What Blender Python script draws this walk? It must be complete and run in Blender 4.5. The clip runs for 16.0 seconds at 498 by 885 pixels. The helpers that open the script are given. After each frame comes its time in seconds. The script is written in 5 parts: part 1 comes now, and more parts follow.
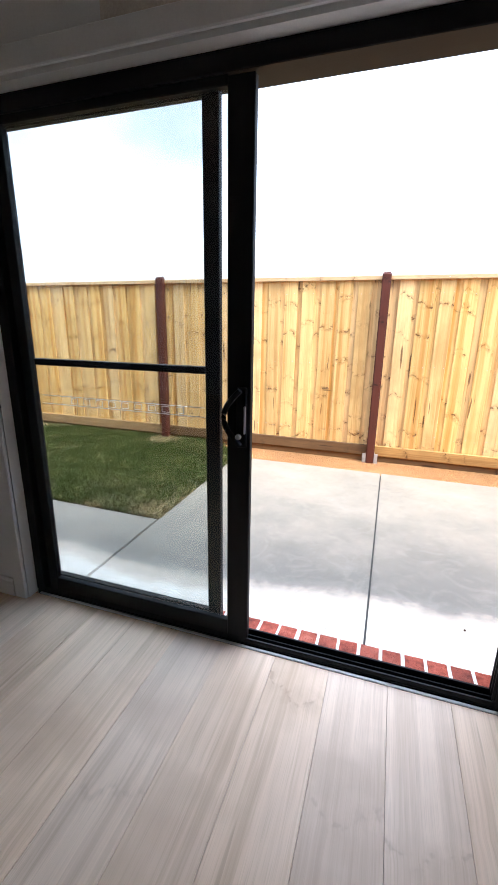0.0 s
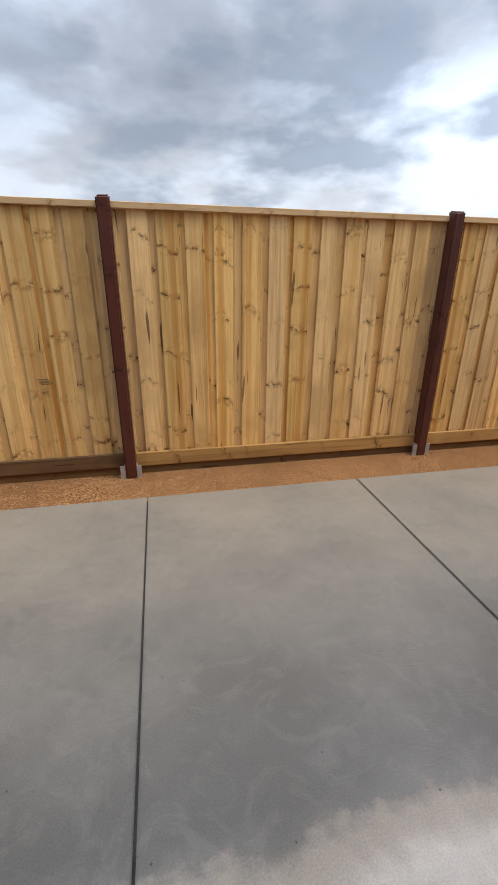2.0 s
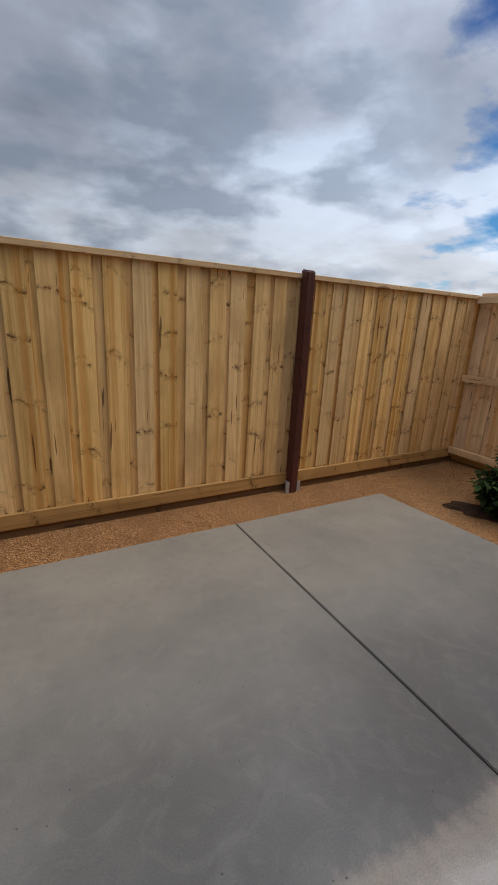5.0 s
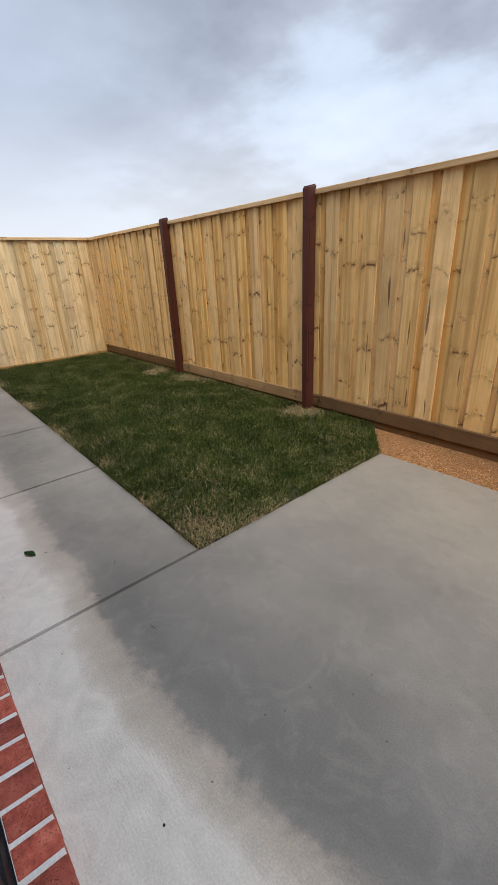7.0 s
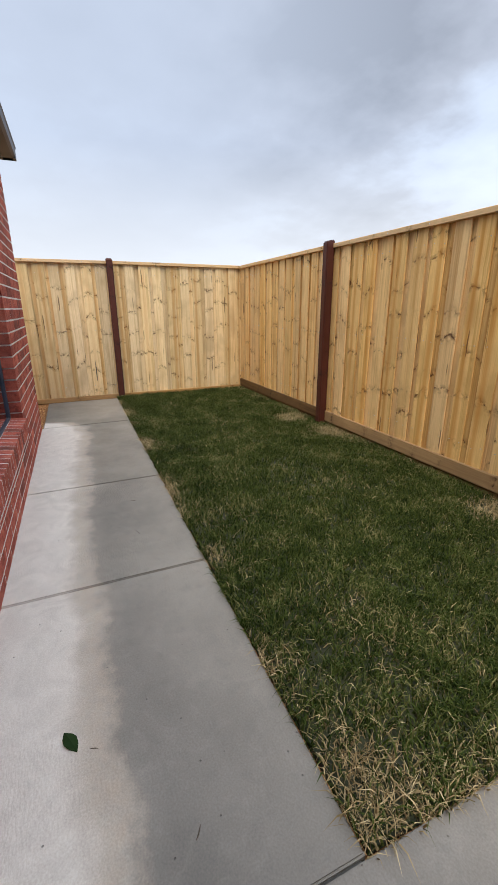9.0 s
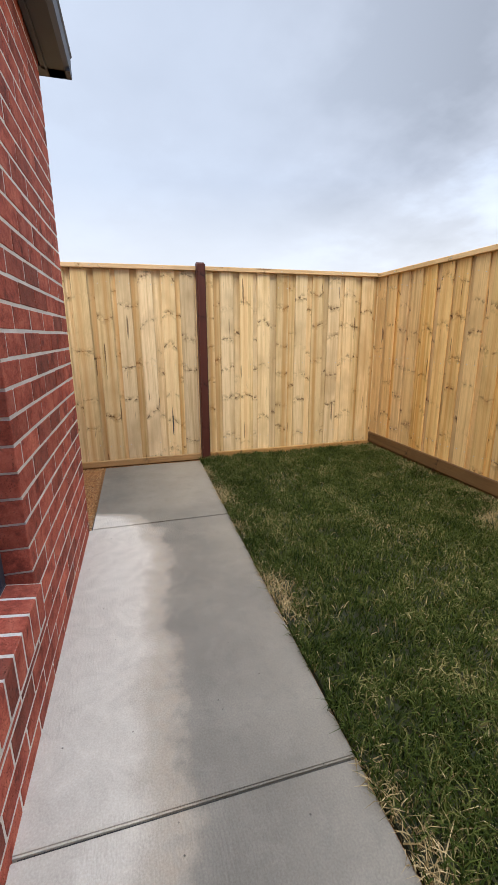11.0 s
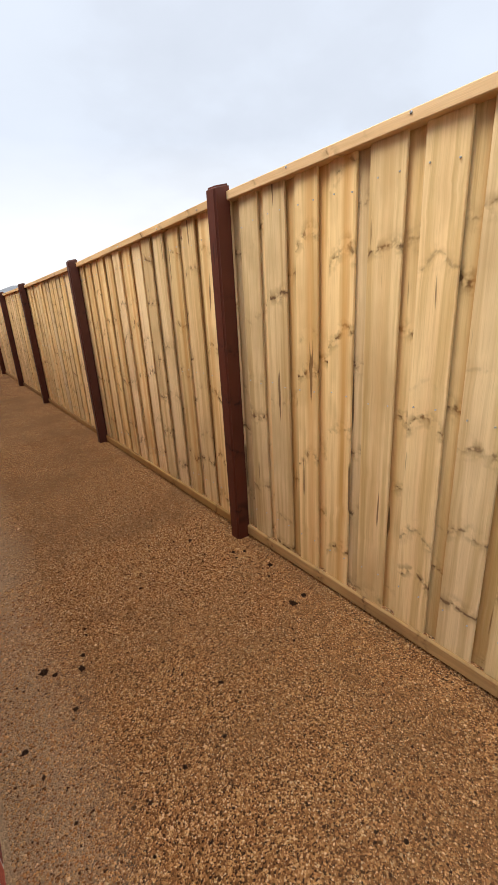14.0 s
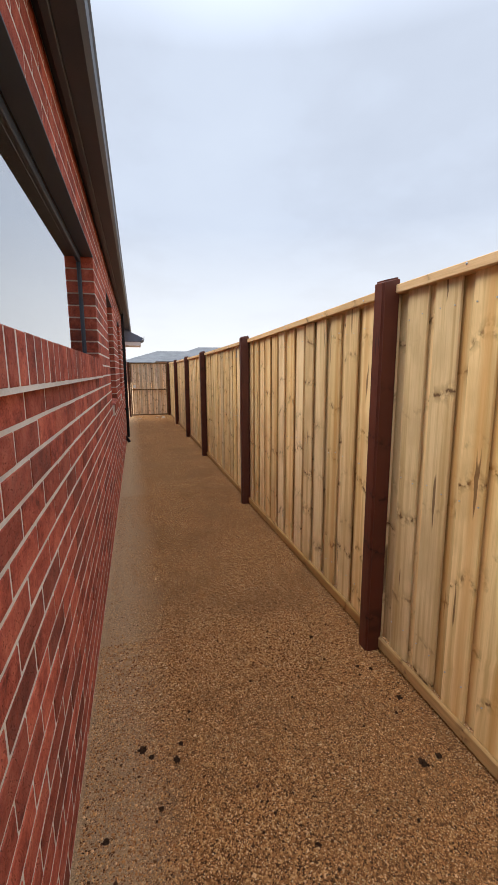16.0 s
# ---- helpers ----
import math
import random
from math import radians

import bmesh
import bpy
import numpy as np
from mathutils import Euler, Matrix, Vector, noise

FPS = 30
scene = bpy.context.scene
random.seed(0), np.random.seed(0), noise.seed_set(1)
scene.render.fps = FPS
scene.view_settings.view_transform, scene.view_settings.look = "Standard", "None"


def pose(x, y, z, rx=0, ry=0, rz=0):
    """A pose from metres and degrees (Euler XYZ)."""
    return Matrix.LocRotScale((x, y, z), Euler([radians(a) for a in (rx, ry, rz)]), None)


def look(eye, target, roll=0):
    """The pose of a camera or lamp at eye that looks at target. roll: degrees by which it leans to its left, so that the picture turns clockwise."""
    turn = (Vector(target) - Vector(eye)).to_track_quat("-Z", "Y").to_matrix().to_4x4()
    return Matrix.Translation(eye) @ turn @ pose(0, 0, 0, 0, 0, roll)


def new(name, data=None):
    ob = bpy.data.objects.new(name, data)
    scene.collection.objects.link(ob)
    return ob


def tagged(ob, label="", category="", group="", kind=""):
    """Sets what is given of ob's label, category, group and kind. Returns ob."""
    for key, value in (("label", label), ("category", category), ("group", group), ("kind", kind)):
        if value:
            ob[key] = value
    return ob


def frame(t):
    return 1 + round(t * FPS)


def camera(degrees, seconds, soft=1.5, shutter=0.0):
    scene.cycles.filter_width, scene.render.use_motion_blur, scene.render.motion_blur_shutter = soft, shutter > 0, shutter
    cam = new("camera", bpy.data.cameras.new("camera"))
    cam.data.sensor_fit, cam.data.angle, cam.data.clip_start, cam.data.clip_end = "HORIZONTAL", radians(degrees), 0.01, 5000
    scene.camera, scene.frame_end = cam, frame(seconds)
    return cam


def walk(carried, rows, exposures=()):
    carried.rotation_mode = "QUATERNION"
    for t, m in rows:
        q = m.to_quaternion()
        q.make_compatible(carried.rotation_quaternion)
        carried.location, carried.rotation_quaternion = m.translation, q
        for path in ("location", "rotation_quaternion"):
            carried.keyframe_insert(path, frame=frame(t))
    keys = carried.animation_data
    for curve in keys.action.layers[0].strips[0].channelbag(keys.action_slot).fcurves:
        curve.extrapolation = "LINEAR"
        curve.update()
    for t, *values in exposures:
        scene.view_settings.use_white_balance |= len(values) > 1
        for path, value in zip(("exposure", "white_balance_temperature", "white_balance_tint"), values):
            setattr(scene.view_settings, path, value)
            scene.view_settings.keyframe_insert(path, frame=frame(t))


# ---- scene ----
cam = camera(61.9, 16.0)
PATH = [
    (0, (0.016, -0.02, 1.405), (-0.593, 1.805, 0.859), 0.9),
    (0.5, (0.076, 0.42, 1.401), (-0.389, 2.271, 0.802), 0.8),
    (1, (0.089, 0.824, 1.355), (-0.169, 2.712, 0.746), 0.7),
    (1.5, (0.129, 1.147, 1.39), (0.151, 3.035, 0.729), 0.6),
    (2, (0.188, 1.418, 1.419), (0.575, 3.243, 0.696), 0.5),
    (2.5, (0.190, 1.617, 1.431), (1.156, 3.222, 0.731), 1.5),
    (3, (0.287, 1.653, 1.425), (1.625, 2.996, 0.79), 2.0),
    (3.5, (0.337, 1.629, 1.432), (1.846, 2.803, 0.844), 2.2),
    (4, (0.336, 1.593, 1.449), (1.902, 2.717, 0.912), 2.9),
    (4.5, (0.28, 1.568, 1.495), (1.705, 2.874, 0.981), 3.4),
    (4.7, (0.256, 1.563, 1.506), (1.525, 3.019, 0.986), 3.3),
    (6.8, (0.076, 1.539, 1.339), (-1.265, 2.799, 0.554), -3.3),
    (7, (0.022, 1.534, 1.326), (-1.392, 2.716, 0.548), -2.8),
    (7.5, (-0.101, 1.6, 1.309), (-1.655, 2.612, 0.56), -1.9),
    (8, (-0.3, 1.803, 1.267), (-1.955, 2.687, 0.573), -0.9),
    (8.5, (-0.569, 1.859, 1.26), (-2.285, 2.655, 0.611), -0.4),
    (9, (-1.024, 1.925, 1.275), (-2.772, 2.677, 0.657), -0.2),
    (11.3, (-3.661, 1.906, 1.252), (-5.533, 2.393, 0.745), 0.1),
    (11.5, (-3.918, 1.922, 1.259), (-5.794, 2.375, 0.731), 0.2),
    (12, (-4.51, 1.911, 1.278), (-6.402, 2.253, 0.725), 0.4),
    (12.5, (-5.061, 1.965, 1.371), (-6.958, 2.102, 0.753), 0.4),
    (13, (-5.585, 1.947, 1.394), (-7.453, 1.621, 0.756), -0.5),
    (13.5, (-5.938, 1.827, 1.389), (-7.601, 0.927, 0.739), -1.6),
    (14, (-6.186, 1.715, 1.365), (-7.294, 0.177, 0.724), -3.3),
    (14.5, (-6.282, 1.612, 1.378), (-6.846, -0.221, 0.81), -2.9),
    (15, (-6.28, 1.592, 1.412), (-6.652, -0.314, 0.935), -0.9),
    (15.5, (-6.275, 1.609, 1.439), (-6.651, -0.313, 1.034), 0.6),
    (16, (-6.272, 1.623, 1.482), (-6.798, -0.276, 1.141), -0.3),
]
EXPOSURES = [(0.0, 2.38, 6050, 10), (0.6, 1.7, 6150, 10), (1.0, 1.38, 6600, 10), (1.5, 0.95, 6650, 10), (2.0, 0.65, 6600, 10), (3.0, 0.28, 6500, 10), (4.0, 0.1, 6450, 10), (4.7, 0.0, 6500, 10), (6.8, 0.6, 6550, 10), (9.0, 0.75, 6600, 10), (11.3, 0.86, 6700, 10), (12.5, 0.85, 6800, 10), (13.0, 0.70, 6800, 10), (13.5, 0.82, 7000, 10), (14.0, 1.0, 7250, 10), (15.0, 0.95, 7200, 10), (16.0, 0.82, 6850, 10)]
walk(cam, [(t, look(eye, target, roll)) for t, eye, target, roll in PATH], EXPOSURES)

# ---- sky and light ----
SUN_ELEVATION, SUN_AZIMUTH = radians(56), radians(114)


def nodes_of(tree):
    """Short makers of nodes and links in a node tree."""
    def node(kind, operation="", use_clamp=False, data_type="", blend_type="", **values):
        n = tree.nodes.new(kind)
        if operation:
            n.operation = operation
        if use_clamp:
            n.use_clamp = True
        if data_type:
            n.data_type = data_type
        if blend_type:
            n.blend_type = blend_type
        for key, value in values.items():
            n.inputs[key].default_value = value
        return n

    def link(a, b):
        tree.links.new(a, b)
    return node, link


def math_node(node, link, op, a, b=None, clamp=False):
    n = node("ShaderNodeMath", operation=op, use_clamp=clamp)
    for i, v in enumerate((a, b)):
        if v is None:
            continue
        if isinstance(v, (int, float)):
            n.inputs[i].default_value = v
        else:
            link(v, n.inputs[i])
    return n.outputs[0]


def ramp_node(node, link, fac, stops):
    n = node("ShaderNodeValToRGB")
    els = n.color_ramp.elements
    while len(els) < len(stops):
        els.new(0.5)
    for e, (p, c) in zip(els, stops):
        e.position = p
        e.color = (*c, 1) if isinstance(c, tuple) else (c, c, c, 1)
    link(fac, n.inputs[0])
    return n.outputs[0]


def mix_node(node, link, fac, a, b, blend="MIX"):
    n = node("ShaderNodeMix", data_type="RGBA", blend_type=blend)
    for i, v in ((0, fac), (6, a), (7, b)):
        if isinstance(v, (int, float)):
            n.inputs[i].default_value = v
        elif isinstance(v, tuple):
            n.inputs[i].default_value = (*v, 1)
        else:
            link(v, n.inputs[i])
    return n.outputs[2]


def make_world():
    world = bpy.data.worlds.new("sky")
    scene.world = world
    world.use_nodes = True
    tree = world.node_tree
    tree.nodes.clear()
    node, link = nodes_of(tree)
    sky = node("ShaderNodeTexSky")
    sky.sky_type, sky.sun_disc, sky.sun_elevation, sky.sun_rotation = "NISHITA", False, SUN_ELEVATION, SUN_AZIMUTH
    sky.air_density, sky.dust_density = 1.0, 0.4
    co = node("ShaderNodeTexCoord").outputs["Generated"]
    split = node("ShaderNodeSeparateXYZ")
    link(co, split.inputs[0])
    up = math_node(node, link, "MAXIMUM", split.outputs[2], 0.0)
    lift = math_node(node, link, "ADD", up, 0.22)
    flat = node("ShaderNodeCombineXYZ")
    link(math_node(node, link, "DIVIDE", split.outputs[0], lift), flat.inputs[0])
    link(math_node(node, link, "DIVIDE", split.outputs[1], lift), flat.inputs[1])
    big = node("ShaderNodeTexNoise", Scale=0.85, Detail=6.0, Roughness=0.5, Distortion=0.05)
    link(flat.outputs[0], big.inputs["Vector"])
    small = node("ShaderNodeTexNoise", Scale=2.3, Detail=8.0, Roughness=0.55, Distortion=0.08)
    link(flat.outputs[0], small.inputs["Vector"])
    # open blue to the east, broken cloud round it, thick cloud elsewhere
    dot = node("ShaderNodeVectorMath", operation="DOT_PRODUCT")
    link(co, dot.inputs[0])
    dot.inputs[1].default_value = Vector((0.90, 0.12, 0.42)).normalized()
    rough = math_node(node, link, "MULTIPLY", math_node(node, link, "SUBTRACT", small.outputs[0], 0.5), 0.38)
    gap = math_node(node, link, "MULTIPLY", math_node(node, link, "MAXIMUM", math_node(node, link, "SUBTRACT", 0.30, up), 0.0), 0.30)
    open_sky = math_node(node, link, "ADD", math_node(node, link, "ADD", dot.outputs["Value"], rough), gap)
    cover = ramp_node(node, link, open_sky, [(0.885, 1.0), (0.945, 0.0)])
    # heaped white cloud low over the horizon
    puff = node("ShaderNodeTexNoise", Scale=3.4, Detail=9.0, Roughness=0.52, Distortion=0.15)
    link(co, puff.inputs["Vector"])
    heap = math_node(node, link, "SUBTRACT", math_node(node, link, "MULTIPLY", puff.outputs[0], 1.5), math_node(node, link, "MULTIPLY", up, 2.1))
    heaped = ramp_node(node, link, heap, [(0.30, 0.0), (0.37, 1.0)])
    body = math_node(node, link, "ADD", math_node(node, link, "MULTIPLY", big.outputs[0], 0.72), math_node(node, link, "MULTIPLY", small.outputs[0], 0.28))
    cloud = ramp_node(node, link, body, [(0.36, (5.0, 5.8, 7.0)), (0.45, (4.3, 5.0, 6.2)), (0.51, (3.2, 3.6, 4.4)), (0.60, (2.1, 2.4, 3.0))])
    # even pale haze to the west and south
    behind = node("ShaderNodeVectorMath", operation="DOT_PRODUCT")
    link(co, behind.inputs[0])
    behind.inputs[1].default_value = (-0.72, -0.70, 0.0)
    hazy = ramp_node(node, link, behind.outputs["Value"], [(0.0, 0.0), (0.5, 0.82)])
    cloud = mix_node(node, link, hazy, cloud, (3.6, 4.2, 5.3))
    north = node("ShaderNodeVectorMath", operation="DOT_PRODUCT")
    link(co, north.inputs[0])
    north.inputs[1].default_value = Vector((0.32, 0.91, 0.30)).normalized()
    heavy = node("ShaderNodeTexNoise", Scale=4.2, Detail=6.0, Roughness=0.5)
    squash = node("ShaderNodeMapping", Scale=(1.0, 1.0, 2.3), Location=(0.35, 0.0, 0.42))
    link(co, squash.inputs["Vector"])
    link(squash.outputs[0], heavy.inputs["Vector"])
    bank = math_node(node, link, "MULTIPLY", ramp_node(node, link, heavy.outputs[0], [(0.46, 0.0), (0.58, 1.0)]), ramp_node(node, link, north.outputs["Value"], [(0.80, 0.0), (0.94, 1.0)]))
    low = ramp_node(node, link, up, [(0.02, 1.0), (0.30, 0.0)])
    cloud = mix_node(node, link, math_node(node, link, "MULTIPLY", low, 0.7), cloud, (6.5, 6.75, 7.0))
    cloud = mix_node(node, link, math_node(node, link, "MULTIPLY", bank, 0.75), cloud, (1.9, 2.35, 3.1))
    white = ramp_node(node, link, puff.outputs[0], [(0.36, (4.2, 4.6, 5.4)), (0.48, (6.3, 6.5, 7.0)), (0.60, (9.0, 9.0, 9.2))])
    tint = ramp_node(node, link, up, [(0.22, (0.30, 0.68, 0.95)), (0.55, (0.07, 0.27, 0.63))])
    blue = mix_node(node, link, 1.0, sky.outputs[0], tint, "MULTIPLY")
    colour = mix_node(node, link, heaped, blue, white)
    colour = mix_node(node, link, cover, colour, cloud)
    # cloud thins and brightens towards the opening in the east
    thin = ramp_node(node, link, dot.outputs["Value"], [(0.45, 1.0), (0.85, 1.5)])
    colour = mix_node(node, link, cover, colour, mix_node(node, link, 1.0, colour, thin, "MULTIPLY"))
    # an overcast sky is brightest overhead
    high = ramp_node(node, link, up, [(0.55, 1.0), (0.95, 3.1)])
    colour = mix_node(node, link, 1.0, colour, high, "MULTIPLY")
    back = node("ShaderNodeBackground", Strength=0.1)
    link(colour, back.inputs[0])
    out = node("ShaderNodeOutputWorld")
    link(back.outputs[0], out.inputs[0])


make_world()
sun_data = bpy.data.lights.new("sun", "SUN")
sun_data.energy, sun_data.angle, sun_data.color = 1.5, radians(30), (1.0, 0.93, 0.84)
sun = new("sun", sun_data)
sun.matrix_world = look((0, 0, 30), (0 - 30 * math.sin(SUN_AZIMUTH) / math.tan(SUN_ELEVATION), 0 - 30 * math.cos(SUN_AZIMUTH) / math.tan(SUN_ELEVATION), 0))


# ---- materials ----
def material(name):
    m = bpy.data.materials.new(name)
    m.use_nodes = True
    tree = m.node_tree
    tree.nodes.clear()
    node, link = nodes_of(tree)
    bsdf = node("ShaderNodeBsdfPrincipled")
    out = node("ShaderNodeOutputMaterial")
    link(bsdf.outputs[0], out.inputs[0])
    return m, node, link, bsdf


def bump_into(node, link, bsdf, height, strength, distance):
    b = node("ShaderNodeBump", Strength=strength, Distance=distance)
    link(height, b.inputs["Height"])
    link(b.outputs[0], bsdf.inputs["Normal"])


def piece_random(node, link):
    """One random number for each piece, whether an object or an island of a joined mesh."""
    a = node("ShaderNodeObjectInfo").outputs["Random"]
    b = node("ShaderNodeNewGeometry").outputs["Random Per Island"]
    return math_node(node, link, "FRACT", math_node(node, link, "ADD", a, b))


def shifted(node, link, rnd, scale, amount=40.0):
    """Object coordinates, shifted by the piece's random number and scaled."""
    co = node("ShaderNodeTexCoord").outputs["Object"]
    comb = node("ShaderNodeCombineXYZ")
    for i, k in enumerate((1.0, 1.7, 2.3)):
        link(math_node(node, link, "MULTIPLY", rnd, amount * k), comb.inputs[i])
    add = node("ShaderNodeVectorMath", operation="ADD")
    link(co, add.inputs[0])
    link(comb.outputs[0], add.inputs[1])
    mul = node("ShaderNodeVectorMath", operation="MULTIPLY")
    link(add.outputs[0], mul.inputs[0])
    mul.inputs[1].default_value = scale
    return mul.outputs[0]


def wood(name, pale, mid, dark, knots=1.0, rough=0.75, spread=0.24, along="Z", streak=1.0, every=0.33, heartwood=1.0):
    """Sawn timber: long soft bands of grain, arched whorls of knots across the board, checks; varied from board to board."""
    m, node, link, bsdf = material(name)
    rnd = piece_random(node, link)
    long_axis, cross_axis = {"Z": (2, 0), "X": (0, 2), "Y": (1, 0)}[along]
    own = node("ShaderNodeSeparateXYZ")
    link(node("ShaderNodeTexCoord").outputs["Object"], own.inputs[0])
    r1 = math_node(node, link, "FRACT", math_node(node, link, "MULTIPLY", rnd, 17.3))
    r2 = math_node(node, link, "FRACT", math_node(node, link, "MULTIPLY", rnd, 41.7))
    run = math_node(node, link, "ADD", own.outputs[long_axis], math_node(node, link, "MULTIPLY", rnd, 40.0))
    side = own.outputs[cross_axis]
    # wobble of the growth rings
    wob = node("ShaderNodeTexNoise", Scale=9.0, Detail=3.0)
    link(shifted(node, link, rnd, (1, 1, 1)), wob.inputs["Vector"])
    wave = math_node(node, link, "SUBTRACT", wob.outputs[0], 0.5)
    # whorls: arches that sink from the heart of the board to its edges
    heart = math_node(node, link, "MULTIPLY", math_node(node, link, "SUBTRACT", r1, 0.5), 0.07)
    slope = math_node(node, link, "MULTIPLY", math_node(node, link, "SUBTRACT", r2, 0.35), 1.5)
    arch = math_node(node, link, "ABSOLUTE", math_node(node, link, "SUBTRACT", side, heart))
    level = math_node(node, link, "ADD", run, math_node(node, link, "ADD", math_node(node, link, "MULTIPLY", arch, slope), math_node(node, link, "MULTIPLY", wave, 0.12)))
    cell = math_node(node, link, "DIVIDE", level, every)
    vor = node("ShaderNodeTexVoronoi", Randomness=0.85)
    vor.voronoi_dimensions = "1D"
    vor.inputs["Scale"].default_value = 1.0
    link(cell, vor.inputs["W"])
    off = math_node(node, link, "MULTIPLY", vor.outputs["Distance"], every)
    tone = node("ShaderNodeSeparateColor")
    link(vor.outputs["Color"], tone.inputs[0])
    some = ramp_node(node, link, tone.outputs[0], [(0.15, 0.0), (0.5, 0.6), (0.9, 1.0)])
    patchy = node("ShaderNodeTexNoise", Scale=30.0, Detail=2.0)
    link(shifted(node, link, rnd, (1.0, 1.0, 1.0), 19.0), patchy.inputs["Vector"])
    whorl = math_node(node, link, "MULTIPLY", math_node(node, link, "MULTIPLY", ramp_node(node, link, off, [(0.004, 1.0), (0.015, 0.65), (0.05, 0.0)]), some), ramp_node(node, link, patchy.outputs[0], [(0.42, 0.0), (0.57, 1.0)]))
    core = math_node(node, link, "MULTIPLY", math_node(node, link, "MULTIPLY", ramp_node(node, link, off, [(0.004, 1.0), (0.010, 0.0)]), some), ramp_node(node, link, patchy.outputs[0], [(0.52, 0.0), (0.60, 1.0)]))
    around = ramp_node(node, link, off, [(0.0, 1.0), (0.07, 0.0)])
    # grain bands, pushed aside near the whorls
    bands = node("ShaderNodeCombineXYZ")
    bent = math_node(node, link, "ADD", side, math_node(node, link, "MULTIPLY", math_node(node, link, "MULTIPLY", around, wave), 0.03))
    bent_side = bent
    bent = math_node(node, link, "ADD", bent, math_node(node, link, "MULTIPLY", rnd, 31.0))
    link(bent, bands.inputs[0])
    link(math_node(node, link, "MULTIPLY", run, 0.022), bands.inputs[1])
    link(math_node(node, link, "MULTIPLY", rnd, 9.0), bands.inputs[2])
    broad = node("ShaderNodeTexNoise", Scale=26.0, Detail=2.0, Roughness=0.5)
    grain = node("ShaderNodeTexNoise", Scale=95.0, Detail=3.0, Roughness=0.6)
    hair = node("ShaderNodeTexNoise", Scale=420.0, Detail=1.0)
    for n in (broad, grain, hair):
        link(bands.outputs[0], n.inputs["Vector"])
    blot = node("ShaderNodeTexNoise", Scale=3.5, Detail=3.0)
    link(shifted(node, link, rnd, (1, 1, 0.6) if along == "Z" else (0.6, 1, 1), 27.0), blot.inputs["Vector"])
    f = math_node(node, link, "ADD", math_node(node, link, "MULTIPLY", broad.outputs[0], 0.55), math_node(node, link, "ADD", math_node(node, link, "MULTIPLY", grain.outputs[0], 0.25), math_node(node, link, "MULTIPLY", blot.outputs[0], 0.2)))
    col = ramp_node(node, link, f, [(0.34, mid), (0.42, tuple(0.35 * p + 0.65 * q for p, q in zip(pale, mid))), (0.53, pale), (0.66, tuple(0.55 * p + 0.45 * q for p, q in zip(pale, mid)))])
    brown = tuple(0.6 * p + 0.4 * q for p, q in zip(mid, dark))
    col = mix_node(node, link, math_node(node, link, "MULTIPLY", ramp_node(node, link, hair.outputs[0], [(0.5, 0.0), (0.75, 1.0)]), 0.22 * streak), col, brown)
    col = mix_node(node, link, math_node(node, link, "MULTIPLY", ramp_node(node, link, blot.outputs[0], [(0.50, 0.0), (0.68, 1.0)]), 0.42 * streak), col, brown)
    col = mix_node(node, link, math_node(node, link, "MULTIPLY", whorl, 0.85 * knots), col, tuple(0.36 * p + 0.64 * q for p, q in zip(mid, dark)))
    col = mix_node(node, link, math_node(node, link, "MULTIPLY", core, 0.85 * knots), col, dark)
    # a strip of redder heartwood down some boards
    strip = math_node(node, link, "ABSOLUTE", math_node(node, link, "SUBTRACT", bent_side, heart))
    red = math_node(node, link, "MULTIPLY", ramp_node(node, link, strip, [(0.008, 1.0), (0.032, 0.0)]), ramp_node(node, link, r1, [(0.45, 0.0), (0.85, 0.55)]))
    col = mix_node(node, link, math_node(node, link, "MULTIPLY", red, heartwood), col, (mid[0] * 1.02, mid[1] * 0.80, mid[2] * 0.66))
    # drying checks
    check = node("ShaderNodeTexNoise", Scale=34.0, Detail=1.0)
    cracks = node("ShaderNodeCombineXYZ")
    link(bent, cracks.inputs[0])
    link(math_node(node, link, "MULTIPLY", run, 0.06), cracks.inputs[1])
    link(cracks.outputs[0], check.inputs["Vector"])
    col = mix_node(node, link, math_node(node, link, "MULTIPLY", ramp_node(node, link, check.outputs[0], [(0.71, 0.0), (0.74, 1.0)]), 0.8 * knots), col, dark)
    hue = node("ShaderNodeHueSaturation")
    link(col, hue.inputs["Color"])
    link(math_node(node, link, "ADD", math_node(node, link, "MULTIPLY", r2, spread), 1.0 - spread / 2), hue.inputs["Value"])
    link(math_node(node, link, "ADD", math_node(node, link, "MULTIPLY", r1, 0.14), 0.95), hue.inputs["Saturation"])
    link(hue.outputs[0], bsdf.inputs["Base Color"])
    bsdf.inputs["Roughness"].default_value = rough
    bsdf.inputs["Specular IOR Level"].default_value = 0.25
    bump_into(node, link, bsdf, math_node(node, link, "ADD", grain.outputs[0], math_node(node, link, "MULTIPLY", hair.outputs[0], 0.5)), 0.22, 0.003)
    return m


